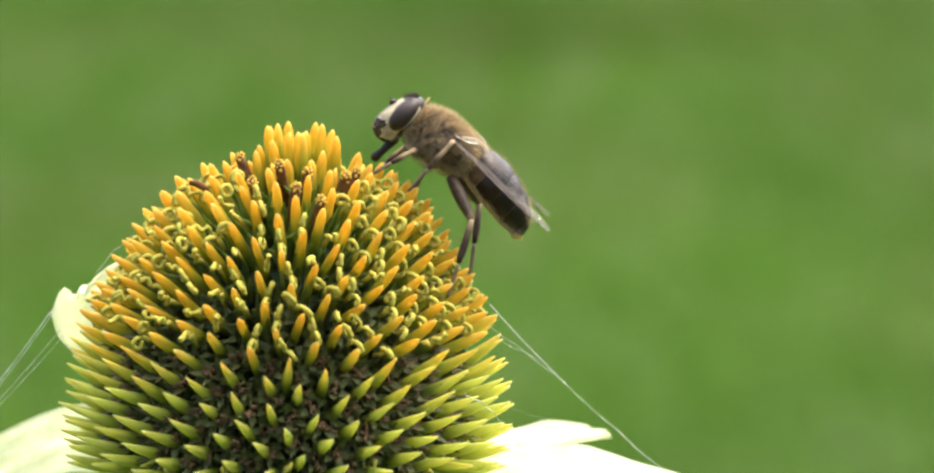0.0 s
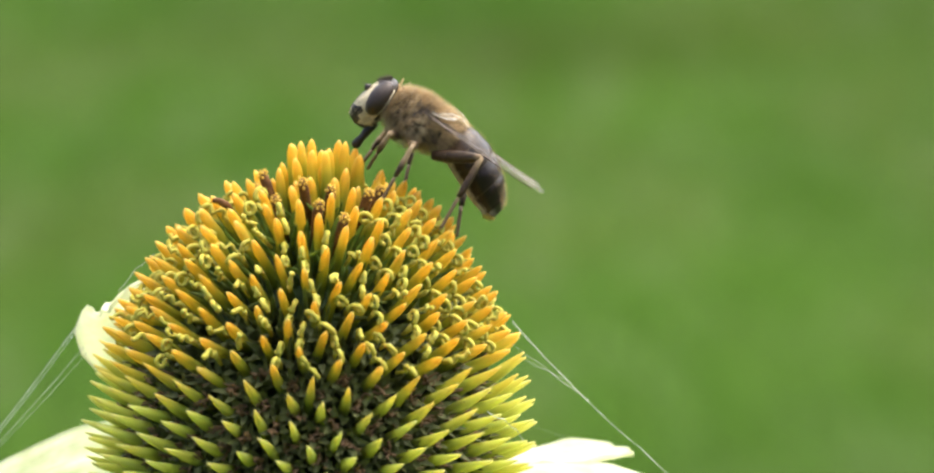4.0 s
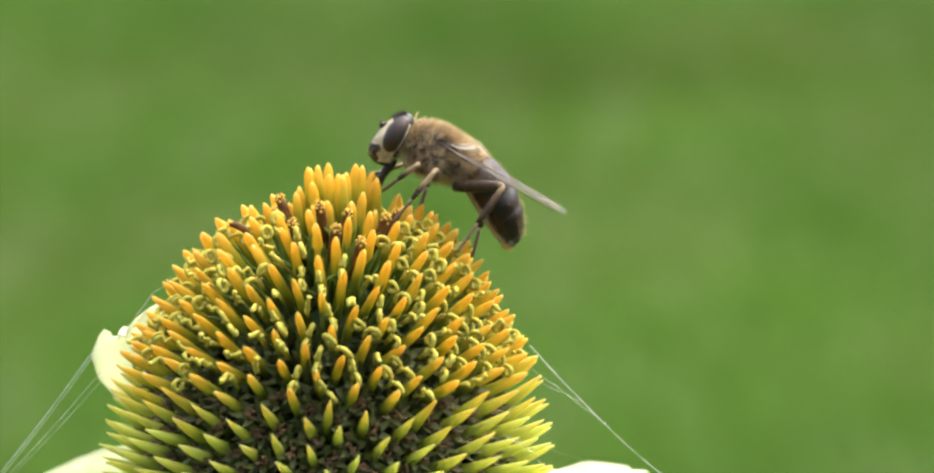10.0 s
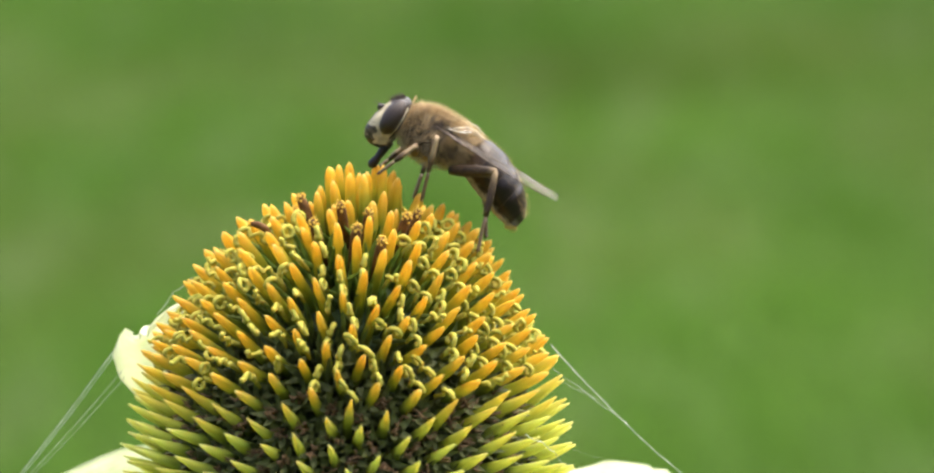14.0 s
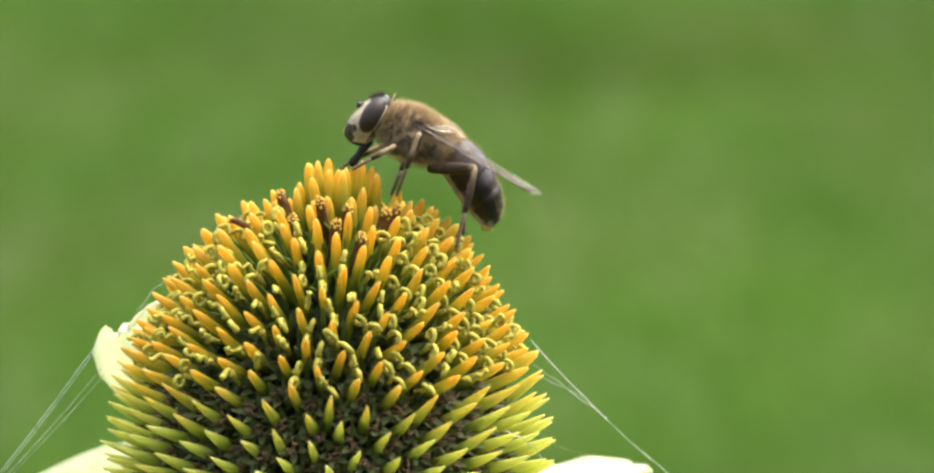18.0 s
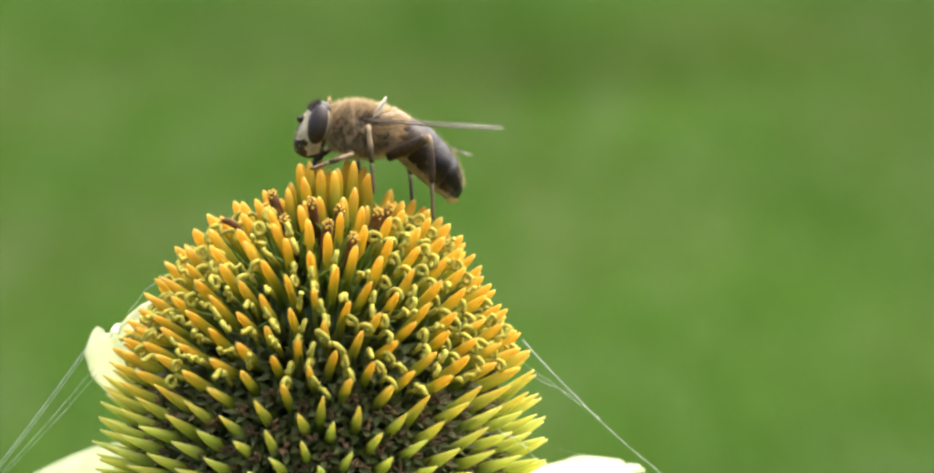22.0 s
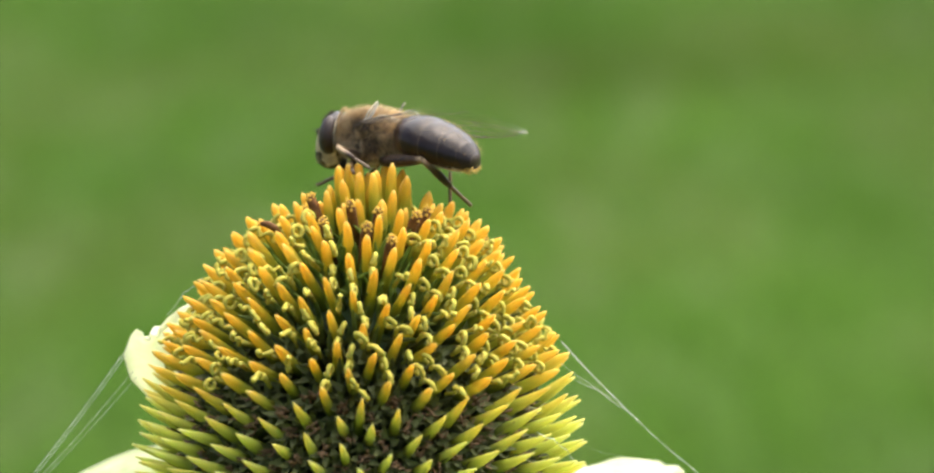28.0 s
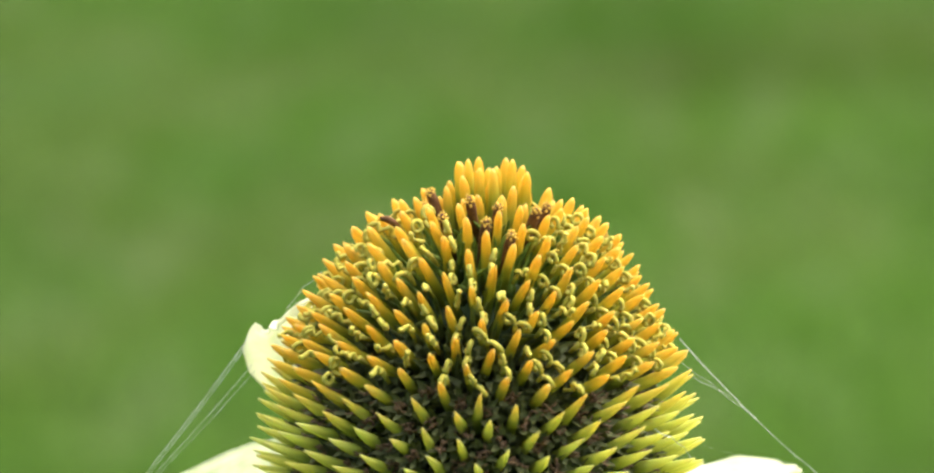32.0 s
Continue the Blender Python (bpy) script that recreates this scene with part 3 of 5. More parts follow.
def build_coneflower():
    root = tagged(new("coneflower"), "coneflower with a spiky orange and lime cone, drooping cream petals", "flower")
    root.location = (HEAD.x + 0.012, HEAD.y + 0.02, 0.0)
    back = Matrix.Translation(-Vector(root.location))

    def put(name, me, m, label="", kind=""):
        return part(name, me, root, back @ m, label, kind)

    at_head = Matrix.Translation(HEAD)
    # stem and cup
    pts = [Vector((root.location.x, root.location.y, -0.03)), Vector((0.012, 0.020, 0.15)), Vector((0.006, 0.012, 0.40)), Vector((0.001, 0.002, 0.62)), HEAD + Vector((0, 0, -0.010))]
    v, f, a = tube(pts, [0.0034, 0.0032, 0.003, 0.0028, 0.0040], 10)
    put("stem", mesh_of("stem", v, f, STEM), Matrix(), "ridged green stem")
    prof = [(-11, 2.5), (-9.5, 6.0), (-8, 9.2), (-6, 10.0), (-3, 10.0), (0, 9.6), (3, 8.9), (6, 7.6), (9, 5.8), (11.0, 3.8), (12.2, 2.0), (12.6, 0.2)]
    verts = []
    for z, r in prof:
        for j in range(40):
            b = 2 * math.pi * j / 40
            verts.append(lean_right((r * math.cos(b), r * math.sin(b), z)) * MM)
    f = grid_faces(len(prof), 40) + [tuple(range(39, -1, -1))]
    put("receptacle", mesh_of("receptacle", verts, f, CORE), at_head, "dark green heart of the cone")

    sites = bract_sites()
    forms = {
        "tuft": [bract_mesh(7.2, 0.49, 0.39, 0.85, 0.05, 20 + i) for i in range(6)],
        "upper": [bract_mesh(6.8, 0.37, 0.40, 0.86, 0.16, 30 + i) for i in range(6)],
        "middle": [bract_mesh(6.4, 0.345, 0.42, 0.77, 0.30, 40 + i) for i in range(6)],
        "lower": [bract_mesh(6.9, 0.42, 0.52, 0.53, 0.80, 50 + i) for i in range(6)],
    }
    forms["tuft"] = [(v, f, [max(0.0, 1 - (1 - q) * 1.38) for q in a]) for v, f, a in forms["tuft"]]
    bract_me = {k: [mesh_of("bract", v, f, SPINE, a) for v, f, a in q] for k, q in forms.items()}
    curl_v = [curl_mesh(i) for i in range(8)] + [stub_mesh(i) for i in range(5)]
    curl_me = [mesh_of("style_curl", v, f, CURL) for v, f, a in curl_v]
    star_v = [star_mesh(i) for i in range(7)]
    star_me = [mesh_of("old_floret", v, f, LOBE, smooth=False) for v, f in star_v]
    bud_v = [bud_mesh(i) for i in range(5)]
    thread_me = [mesh_of("withered_stamen", *filament_mesh(i)[:2], WITHER) for i in range(7)]
    anther_v = [anther_meshes(i) for i in range(4)]
    anther_me = [(mesh_of("anther_tube", b[0], b[1], TUBE), mesh_of("pollen", p[0], p[1], POLLEN)) for b, p in anther_v]

    far_bracts, far_curls, fillers = [], [], []
    # pollen-tipped anther tubes stand where they do in this flower: across, up (mm)
    young = set()
    for a, u in ((-4.2, 16.4), (-4.7, 15.4), (0.0, 12.9), (2.1, 13.3), (3.5, 12.1), (5.2, 13.7), (6.3, 14.4), (-2.9, 14.0), (10.0, 12.7), (-1.0, 15.6), (1.6, 16.4)):
        best = min((i for i, q in enumerate(sites) if -math.sin(q[2]) < 0.3 and 10 < q[0] < 16.2), key=lambda i: (lean_right((sites[i][1] * math.cos(sites[i][2]), -sites[i][1] * math.sin(sites[i][2]), sites[i][0])) - Vector((a, 0, 0))).dot(ACROSS) ** 2 + (UP.dot(lean_right((sites[i][1] * math.cos(sites[i][2]), -sites[i][1] * math.sin(sites[i][2]), sites[i][0]))) - u) ** 2)
        young.add(best)
    near = 0
    for i, (h, r, th, rise) in enumerate(sites):
        rise += rng.normal(0, radians(2.5))
        ca, sa = math.cos(th), -math.sin(th)
        radial = Vector((ca, sa, 0))
        tip = lean_right((r * ca, r * sa, h)) + Vector(rng.normal(0, 0.07, 3))
        if h > 16.6:
            tip.z += rng.uniform(-1.7, 0.05)
        sway = radial.cross(Vector((0, 0, 1))) * rng.normal(0, 0.05)
        d = (radial * math.cos(rise) + Vector((0, 0, 1)) * math.sin(rise) + sway).normalized()
        up_hint = Vector((0, 0, 1)) if rise < radians(80) else -radial
        kind = "tuft" if h > 16.6 else "upper" if h > 12.5 else "middle" if h > 5.0 else "lower"
        pick = int(rng.integers(0, 6))
        v, f, a = forms[kind][pick]
        length = v[-1][2]
        size = rng.uniform(0.93, 1.05)
        bowed = (up_hint - d * up_hint.dot(d)).normalized() * sum(q[1] for q in v[-8:]) / 8
        foot = HEAD + tip * MM - (d * length + bowed) * size
        m = on_frame(foot, d, up_hint) @ Matrix.Rotation(rng.normal(0, 0.25), 4, "Z") @ Matrix.Diagonal((size * rng.uniform(0.9, 1.1), size, size, 1))
        front = sa < 0.30 and h > -3.6
        if front and near < 300:
            near += 1
            put("bract", bract_me[kind][pick], m)
        else:
            mm = np.array(m)
            far_bracts.append(((np.array(v) @ mm[:3, :3].T + mm[:3, 3]), f, a))
        # the floret in the axil, on the upper side of its bract
        if h > 17.0:
            continue
        seat = tip + (Vector((0, 0, 1)) * math.cos(rise) - radial * math.sin(rise)) * (1.05 if h > 4 else 0.85) + radial.cross(Vector((0, 0, 1))) * rng.normal(0, 0.18)
        for shift, sink in ((0.8, 3.0), (-0.8, 3.2), (0.0, 3.9)):
            if h < 17.6:
                at = HEAD + (seat + radial.cross(Vector((0, 0, 1))) * (shift + rng.normal(0, 0.15)) - d * (sink + (0.4 if h < 6.0 else 0.0) + rng.normal(0, 0.2))) * MM
                fm = np.array(on_frame(at, (d + Vector(rng.normal(0, 0.2, 3))).normalized(), up_hint) @ Matrix.Rotation(rng.uniform(0, 6.28), 4, "Z"))
                sv, sf = star_v[int(rng.integers(0, 7))] if h < 7.5 + rng.normal(0, 1.0) else bud_v[int(rng.integers(0, 5))]
                fillers.append((np.array([tuple(q) for q in sv]) * 1.02 @ fm[:3, :3].T + fm[:3, 3], sf, [0] * len(sv)))
        if i in young:
            which = "anther"
        elif h > 12.6:
            which = "curl" if h < 15.3 and rng.random() < 0.7 else ""
        elif h > 4.5 + 0.9 * rng.normal() * 0.6:
            which = "curl"
        else:
            which = "star"
        if not which:
            continue
        drop = {"curl": 1.50, "anther": 1.6, "star": 2.8}[which] + rng.normal(0, 0.18)
        at = HEAD + (seat - d * drop) * MM
        fm = on_frame(at, (d + Vector((0, 0, 0.4 if which == "anther" else 0.0)) + Vector(rng.normal(0, 0.10, 3))).normalized(), up_hint) @ Matrix.Rotation(rng.uniform(0, 6.28) if which != "curl" else 1.57 + rng.normal(0, 0.45), 4, "Z")
        if sa < 0.25 and h > -3.8:
            if which == "curl":
                put("style_curl", curl_me[int(rng.integers(0, len(curl_me)))], fm @ Matrix.Scale(rng.uniform(1.05, 1.22), 4))
            elif which == "star":
                q = int(rng.integers(0, len(star_me)))
                t = put("old_floret", star_me[q], fm)
                part("withered_stamen", thread_me[q], t, label="shrivelled brown threads", kind="stuff")
            else:
                b, p = anther_me[int(rng.integers(0, 4))]
                t = put("anther_tube", b, fm)
                part("pollen", p, t)
        else:
            cv, cf, ca_ = curl_v[int(rng.integers(0, 8))]
            mm = np.array(fm)
            far_curls.append((np.array([tuple(q) for q in cv]) @ mm[:3, :3].T + mm[:3, 3], cf, ca_))
    v, f, a = joined(fillers)
    put("floret_bed", mesh_of("floret_bed", v, f, LOBE, smooth=False), Matrix(), "small dark green lobes deep between the bracts", "stuff")
    # one dry brown floret lies across the bracts
    dv, df, _ = tube([Vector((-0.7, 0, 0.1)) * MM, Vector((-0.25, 0, 0.2)) * MM, Vector((0.3, 0, 0.1)) * MM, Vector((0.75, 0, -0.12)) * MM], [0.14 * MM, 0.24 * MM, 0.25 * MM, 0.14 * MM], 8)
    put("dry_floret", mesh_of("dry_floret", dv, df, TUBE), Matrix.Translation(place(-5.85, 13.9, -5.6)) @ pose(0, 0, 0, 0, 18, 0), "shrivelled brown floret lying across the bracts")
    v, f, a = joined(far_bracts)
    put("bract_back", mesh_of("bract_back", v, f, SPINE, a), Matrix(), kind="stuff")
    v, f, a = joined(far_curls)
    put("curl_back", mesh_of("curl_back", v, f, CURL), Matrix(), kind="stuff")

    # ray petals, in cone space: (path, half widths, roll)
    petals = [
        # rises behind the cone and folds over with a ruffled end
        ([(-7.5, 5, -6), (-9.0, 6.0, -1.5), (-11.1, 6.2, 1.8), (-12.7, 5.6, 4.8), (-13.6, 4.9, 6.6), (-14.2, 3.9, 7.1), (-14.2, 3.0, 6.3)], [1.4, 2.1, 3.0, 3.7, 3.2, 1.9, 0.8], 0, 0.0),
        # broad, arching down to the viewer's left
        ([(-8, 5, -7), (-12, 7.5, -4.7), (-16.5, 8.5, -5.2), (-21.5, 8.5, -8.2), (-27, 8.0, -13.5), (-31, 7.5, -19)], [2.4, 4.0, 4.6, 4.8, 4.4, 2.6], [-8, -22, -24, -22, -16, -8], 0.2),
        # short one that points away on the other side
        ([(7, 6, -7), (11, 9.0, -5.5), (15.0, 11.5, -5.5), (18.4, 13.0, -5.6), (20.6, 14.0, -5.1), (22.0, 14.6, -5.3)], [2.4, 3.2, 3.4, 3.3, 3.1, 2.6], 0, 0.0),
        # long one that droops on the other side
        ([(8.5, 2, -7), (12, 3, -5.7), (16.5, 3.6, -5.7), (21.5, 4, -6.4), (28, 4.5, -8.2), (33, 5, -12)], [2.4, 3.8, 4.4, 4.6, 4.2, 2.4], [0, 4, 6, 6, 4, 0], 0.2),
    ]
    for deg in (-20, -48, -75, -102, -130, -158, 62, 100, 128):
        b = radians(deg + rng.normal(0, 4))
        fall = rng.uniform(0.9, 1.15)
        path = [(q * math.cos(b), q * math.sin(b), z) for q, z in ((8.5, -7.5), (11.5, -7.6), (15, -9.5 * fall), (18, -14 * fall), (20, -21 * fall), (20.5, -29 * fall))]
        petals.append((path, [2.2, 3.4, 4.2, 4.4, 4.0, 2.2], 0, 0.25))
    for i, (path, widths, roll, notch) in enumerate(petals):
        v, f, a = petal_mesh(path, widths, roll, 100 + i, notch, level=(1, 0.1, 0.5) if i == 0 else None, wavy=0.24 if i == 0 else 0.16)
        put("ray_petal", mesh_of("ray_petal", v, f, PETAL, a), at_head)
    return root


build_coneflower()


# ---- spider silk ----
def build_silk():
    def strand(points, radius):
        me = []
        pts = []
        for k in range(len(points) - 1):
            a, b = Vector(place(*points[k])), Vector(place(*points[k + 1]))
            steps = 8
            for q in range(steps + (k == len(points) - 2)):
                t = q / steps
                pts.append(a.lerp(b, t) - Vector((0, 0, 0.00012)) * math.sin(math.pi * t))
        return pts, tube([p for p in pts], [radius * MM] * len(pts), 4)

    left = tagged(new("spider_web"), "fine pale spider threads from the folded petal down to another", "cobweb")
    left.location = place(-15.9, 5.2, 4.0)
    right = tagged(new("spider_web"), "fine pale spider threads from the bract tips to a drooping petal", "cobweb")
    right.location = place(13.9, 6.0, 0.0)
    strands = [
        (left, [(-16.0, 5.6, 3.5), (-22.1, -2.40, 5), (-25.7, -7.2, 7.5)], 0.030),
        (left, [(-15.9, 5.4, 3.5), (-21.9, -2.45, 5), (-25.5, -7.2, 7.5)], 0.022),
        (left, [(-15.4, 4.3, 3.5), (-21.5, -2.50, 5), (-25.2, -7.2, 7.5)], 0.018),
        (left, [(-15.2, 3.9, 3.5), (-21.2, -2.50, 5), (-25.0, -7.2, 7.5)], 0.014),
        (left, [(-13.1, 8.1, 4.0), (-11.9, 9.6, 2.0), (-10.6, 10.6, 0.0)], 0.032),
        (right, [(13.6, 6.1, 0), (18.6, 0.75, 2), (22.3, -2.6, 4), (25.0, -5.0, 5)], 0.020),
        (right, [(13.6, 6.0, 0.4), (17.3, 2.1, 2), (18.5, 0.85, 2)], 0.013),
        (right, [(14.2, 3.7, 0), (16.0, 2.8, 1), (18.0, 1.35, 2)], 0.014),
        (right, [(13.6, 4.6, 0), (15.4, 3.3, 1), (17.0, 2.2, 2)], 0.012),
        (right, [(12.2, 0.0, -9.0), (13.3, -0.5, -8.0), (14.1, -1.2, -6.5), (14.6, -2.0, -4.0)], 0.03),
        (right, [(15.0, -1.0, 2), (18.0, -1.8, 6), (20.5, -2.2, 12)], 0.004),
    ]
    for web, pts, rad in strands:
        _, (v, f, a) = strand(pts, rad)
        v = [Vector(q) - Vector(web.location) for q in v]
        part("thread", mesh_of("thread", v, f, SILK), web)
    c = Vector(place(18.6, 0.78, 2)) - Vector(right.location)
    v, f, a = ball(c, (0.07 * MM, 0.06 * MM, 0.11 * MM), 6, 8)
    part("droplet", mesh_of("droplet", v, f, SILK), right, label="tiny pale blob on the thread")


build_silk()


# ---- the hoverflies ----
# fly space in mm: x to the head, y to its left, z up, from the middle of the thorax
THORAX = [(2.65, -0.40, 0.40, 0.35), (2.45, -0.42, 1.10, 0.90), (1.8, -0.44, 1.65, 1.40), (0.9, -0.45, 1.95, 1.66), (-0.2, -0.48, 2.00, 1.63), (-1.2, -0.44, 1.85, 1.42), (-2.0, -0.28, 1.45, 1.06), (-2.5, -0.12, 0.95, 0.70)]
ABDOMEN = [(0.3, 0.0, 0.9, 0.85), (-0.3, 0.0, 1.45, 1.25), (-1.15, -0.04, 2.05, 1.50), (-2.3, -0.18, 2.30, 1.58), (-3.4, -0.42, 2.15, 1.50), (-4.45, -0.70, 1.85, 1.36), (-5.4, -1.0, 1.30, 1.02), (-5.95, -1.22, 0.60, 0.50)]
HIP = {"front": (1.05, 0.85, -1.9), "middle": (-0.2, 1.35, -1.85), "hind": (-1.6, 1.7, -1.75)}
BONES = {"front": (2.0, 3.1), "middle": (2.65, 4.4), "hind": (3.6, 5.45)}
HINGE = (-2.1, 0.0, -0.2)
NECK = (2.40, 0.0, -0.18)


def scaled(v):
    return [Vector(q) * MM for q in v]


def surface_points(rings, count, rng, low=-math.pi, high=math.pi, x_from=None, x_to=None):
    """Random places and outward directions on a loft of rings (x, z middle, half width, half height); the angle is 90 degrees on top."""
    k = np.array(rings, float)
    lo, hi = (x_from, x_to) if x_from is not None else (k[-1, 0] + 0.1, k[0, 0] - 0.1)
    pts, nor = [], []
    for _ in range(count):
        x = rng.uniform(lo, hi)
        z, w, h = (np.interp(-x, -k[:, 0], k[:, c]) for c in (1, 2, 3))
        dw = np.interp(-(x - 0.15), -k[:, 0], k[:, 2]) - np.interp(-(x + 0.15), -k[:, 0], k[:, 2])
        a = rng.uniform(low, high)
        pts.append(Vector((x, w * math.cos(a), z + h * math.sin(a))) * MM)
        nor.append(Vector((dw / 0.3, math.cos(a) / max(w, 0.3), math.sin(a) / max(h, 0.3))).normalized())
    return pts, nor


def wing_outline(t):
    """Front and hind edge (mm) across a wing at the share t of its 9.6 mm."""
    lead = 0.35 + 0.75 * math.sin(math.pi * min(1, t * 1.02)) ** 0.8 * (0.6 + 0.4 * t)
    trail = -0.35 - 1.7 * math.sin(math.pi * t ** 0.85) ** 0.75
    return (lead * (1 - t ** 7), trail * (1 - t ** 9))


def wing_meshes(mirror):
    length, n, m = 9.8, 30, 9
    verts = []
    for i in range(n):
        t = i / (n - 1)
        a, b = wing_outline(t)
        for j in range(m):
            u = j / (m - 1)
            y = a + (b - a) * u
            verts.append(Vector((length * t, y * mirror, 0.10 * math.sin(u * 9 + t * 2) * (0.3 + t) - 0.10 * u)) * MM)
    k = len(verts)
    verts += [q - Vector((0, 0, 0.012 * MM)) for q in verts]
    f = grid_faces(n, m, False) + [tuple(reversed(q)) for q in grid_faces(n, m, False, k)]

    def at(t, u):
        a, b = wing_outline(t)
        return Vector((length * t, (a + (b - a) * u) * mirror, 0.10 * math.sin(u * 9 + t * 2) * (0.3 + t) - 0.10 * u)) * MM

    lines = [
        ([(0, 0.2), (0.25, 0.01), (0.6, 0.0), (0.93, 0.02)], 0.09),
        ([(0, 0.3), (0.3, 0.10), (0.6, 0.08), (0.8, 0.02)], 0.05),
        ([(0.05, 0.35), (0.35, 0.20), (0.62, 0.22), (0.8, 0.16), (0.97, 0.2)], 0.045),
        ([(0.1, 0.40), (0.4, 0.34), (0.7, 0.40), (0.95, 0.42)], 0.04),
        ([(0.1, 0.45), (0.35, 0.52), (0.6, 0.62), (0.84, 0.72), (0.9, 0.55)], 0.035),
        ([(0.08, 0.5), (0.3, 0.70), (0.5, 0.86), (0.6, 0.98)], 0.035),
        ([(0.42, 0.35), (0.46, 0.56)], 0.03),
        ([(0.62, 0.62), (0.66, 0.40)], 0.03),
        ([(0.3, 0.06), (0.32, 0.24)], 0.03),
    ]
    pieces = []
    for pts, rad in lines:
        fine = []
        for q in range(len(pts) - 1):
            for s in range(5):
                e = s / 5
                fine.append(at(pts[q][0] + (pts[q + 1][0] - pts[q][0]) * e, pts[q][1] + (pts[q + 1][1] - pts[q][1]) * e))
        fine.append(at(*pts[-1]))
        pieces.append(tube(fine, [0.65 * rad * MM * (1 - 0.4 * i / len(fine)) for i in range(len(fine))], 5))
    return (verts, f), joined(pieces)


def build_hoverfly(name, label, tergite_material, seed):
    r = np.random.default_rng(seed)
    fly = tagged(new(name), label, "insect")
    P = {}
    # thorax
    rings = smooth_rings(THORAX, 22)
    v, f, a = loft([(x, 0, z, w, h) for x, z, w, h in rings], 24)
    thorax = part("thorax", mesh_of("thorax", scaled(v), f, CUTICLE), fly, label="dark thorax under golden fur")
    p, n = surface_points(THORAX, 10500, r, radians(-40), radians(220))
    hv, hf = hairs(p, n, (-0.50, 0, 0.02), 0.76 * MM, 0.012 * MM, r, clump=0.95)
    tone = []
    for q in p:
        x, y, z = q / MM
        # golden on the back, brown sides, dark round the wing hinge and over the hips, pale tufts in front of the hinge
        side, k = 1.15 - z + 0.5 * noise.noise(q / MM * 1.3), noise.noise(q / MM * 2.4 + Vector((7, 0, 0)))
        hinge = math.hypot((x - 0.25) / 0.75, (z - 0.55) / 0.42) < 1 + 0.4 * k or math.hypot((x + 0.75) / 0.5, (z + 0.75) / 0.45) < 1 + 0.4 * k
        tuft = math.hypot((x - 0.35) / 0.55, (z + 0.75) / 0.75) < 1 + 0.5 * k
        if side > 0.35 and hinge and r.random() < 0.75:
            pick = 1
        elif side > 0.3 and tuft and r.random() < 0.7:
            pick = 2
        elif side > 0.25:
            pick = 3 if r.random() < 0.40 - 0.3 * k else 1 if r.random() < 0.12 else 2 if x > 0.9 and r.random() < 0.6 else 0
        else:
            pick = 2 if r.random() < (0.55 if x < -1.2 else 0.22) else 3 if r.random() < 0.12 else 0
        tone += [pick] * 6
    part("thorax_fur", mesh_of("thorax_fur", hv, hf, [FUR, DARK_FUR, PALE_FUR, BROWN_FUR], slots=tone), thorax, label="dense golden brown fur", kind="stuff")
    p, n = surface_points(THORAX, 900, r, radians(215), radians(325))
    hv, hf = hairs(p, n, (-0.3, 0, -0.1), 0.5 * MM, 0.014 * MM, r)
    part("breast_fur", mesh_of("breast_fur", hv, hf, PALE_FUR), thorax, label="pale yellowish fur below", kind="stuff")
    v, f, a = ball((-2.25, 0, 0.40), (0.80, 1.10, 0.38))
    part("scutellum", mesh_of("scutellum", scaled(v), f, SCUTELLUM), thorax, label="tan half-round scutellum")
    for s in (1, -1):
        v = []
        for i in range(12):
            t = i / 11
            for j in range(7):
                u = j / 6
                out = 0.30 * math.sin(math.pi * u) + 0.15 * math.sin(math.pi * t)
                v.append(Vector((-0.35 - 2.15 * t - 0.25 * u, (1.72 - 0.45 * t + out) * s, 0.62 + 0.25 * t + (0.62 * math.sin(math.pi * (0.12 + 0.80 * t)) + 0.03 * math.sin(t * 20)) * u)))
        k = len(v)
        v += [q - Vector((0, 0.03 * s, 0)) for q in v]
        f = grid_faces(12, 7, False) + [tuple(reversed(q)) for q in grid_faces(12, 7, False, k)]
        flap = part("calypter", mesh_of("calypter", scaled(v), f, CALYPTER), thorax, label="thin whitish flap behind the wing")
        rim = [v[i * 7 + 6] * MM for i in range(12)]
        rv, rf, _ = tube(rim, [0.024 * MM] * 12, 5)
        part("rim", mesh_of("rim", rv, rf, PALE_RIM), flap, label="white hairy rim")
        v, f, a = ball((-1.25, 1.80 * s, -0.30), (0.20, 0.16, 0.45), 8, 10)
        part("halter", mesh_of("halter", scaled(v), f, BLACK), thorax)

    # abdomen, from its hinge
    rings = smooth_rings(ABDOMEN, 36)
    v, f, a = loft([(x, 0, z, w * 0.96, h * 0.95) for x, z, w, h in rings], 26)
    ends = [1 if sum(v[i][0] for i in q) / len(q) < -5.3 else 0 for q in f]
    abdomen = part("abdomen", mesh_of("abdomen", scaled(v), f, [BELLY, tergite_material], slots=ends), fly, Matrix.Translation(Vector(HINGE) * MM), "brown abdomen, tan below")
    P["abdomen"] = abdomen
    cuts = [0.1, -1.3, -2.8, -4.15, -5.3, -5.95]
    k = np.array(ABDOMEN, float)
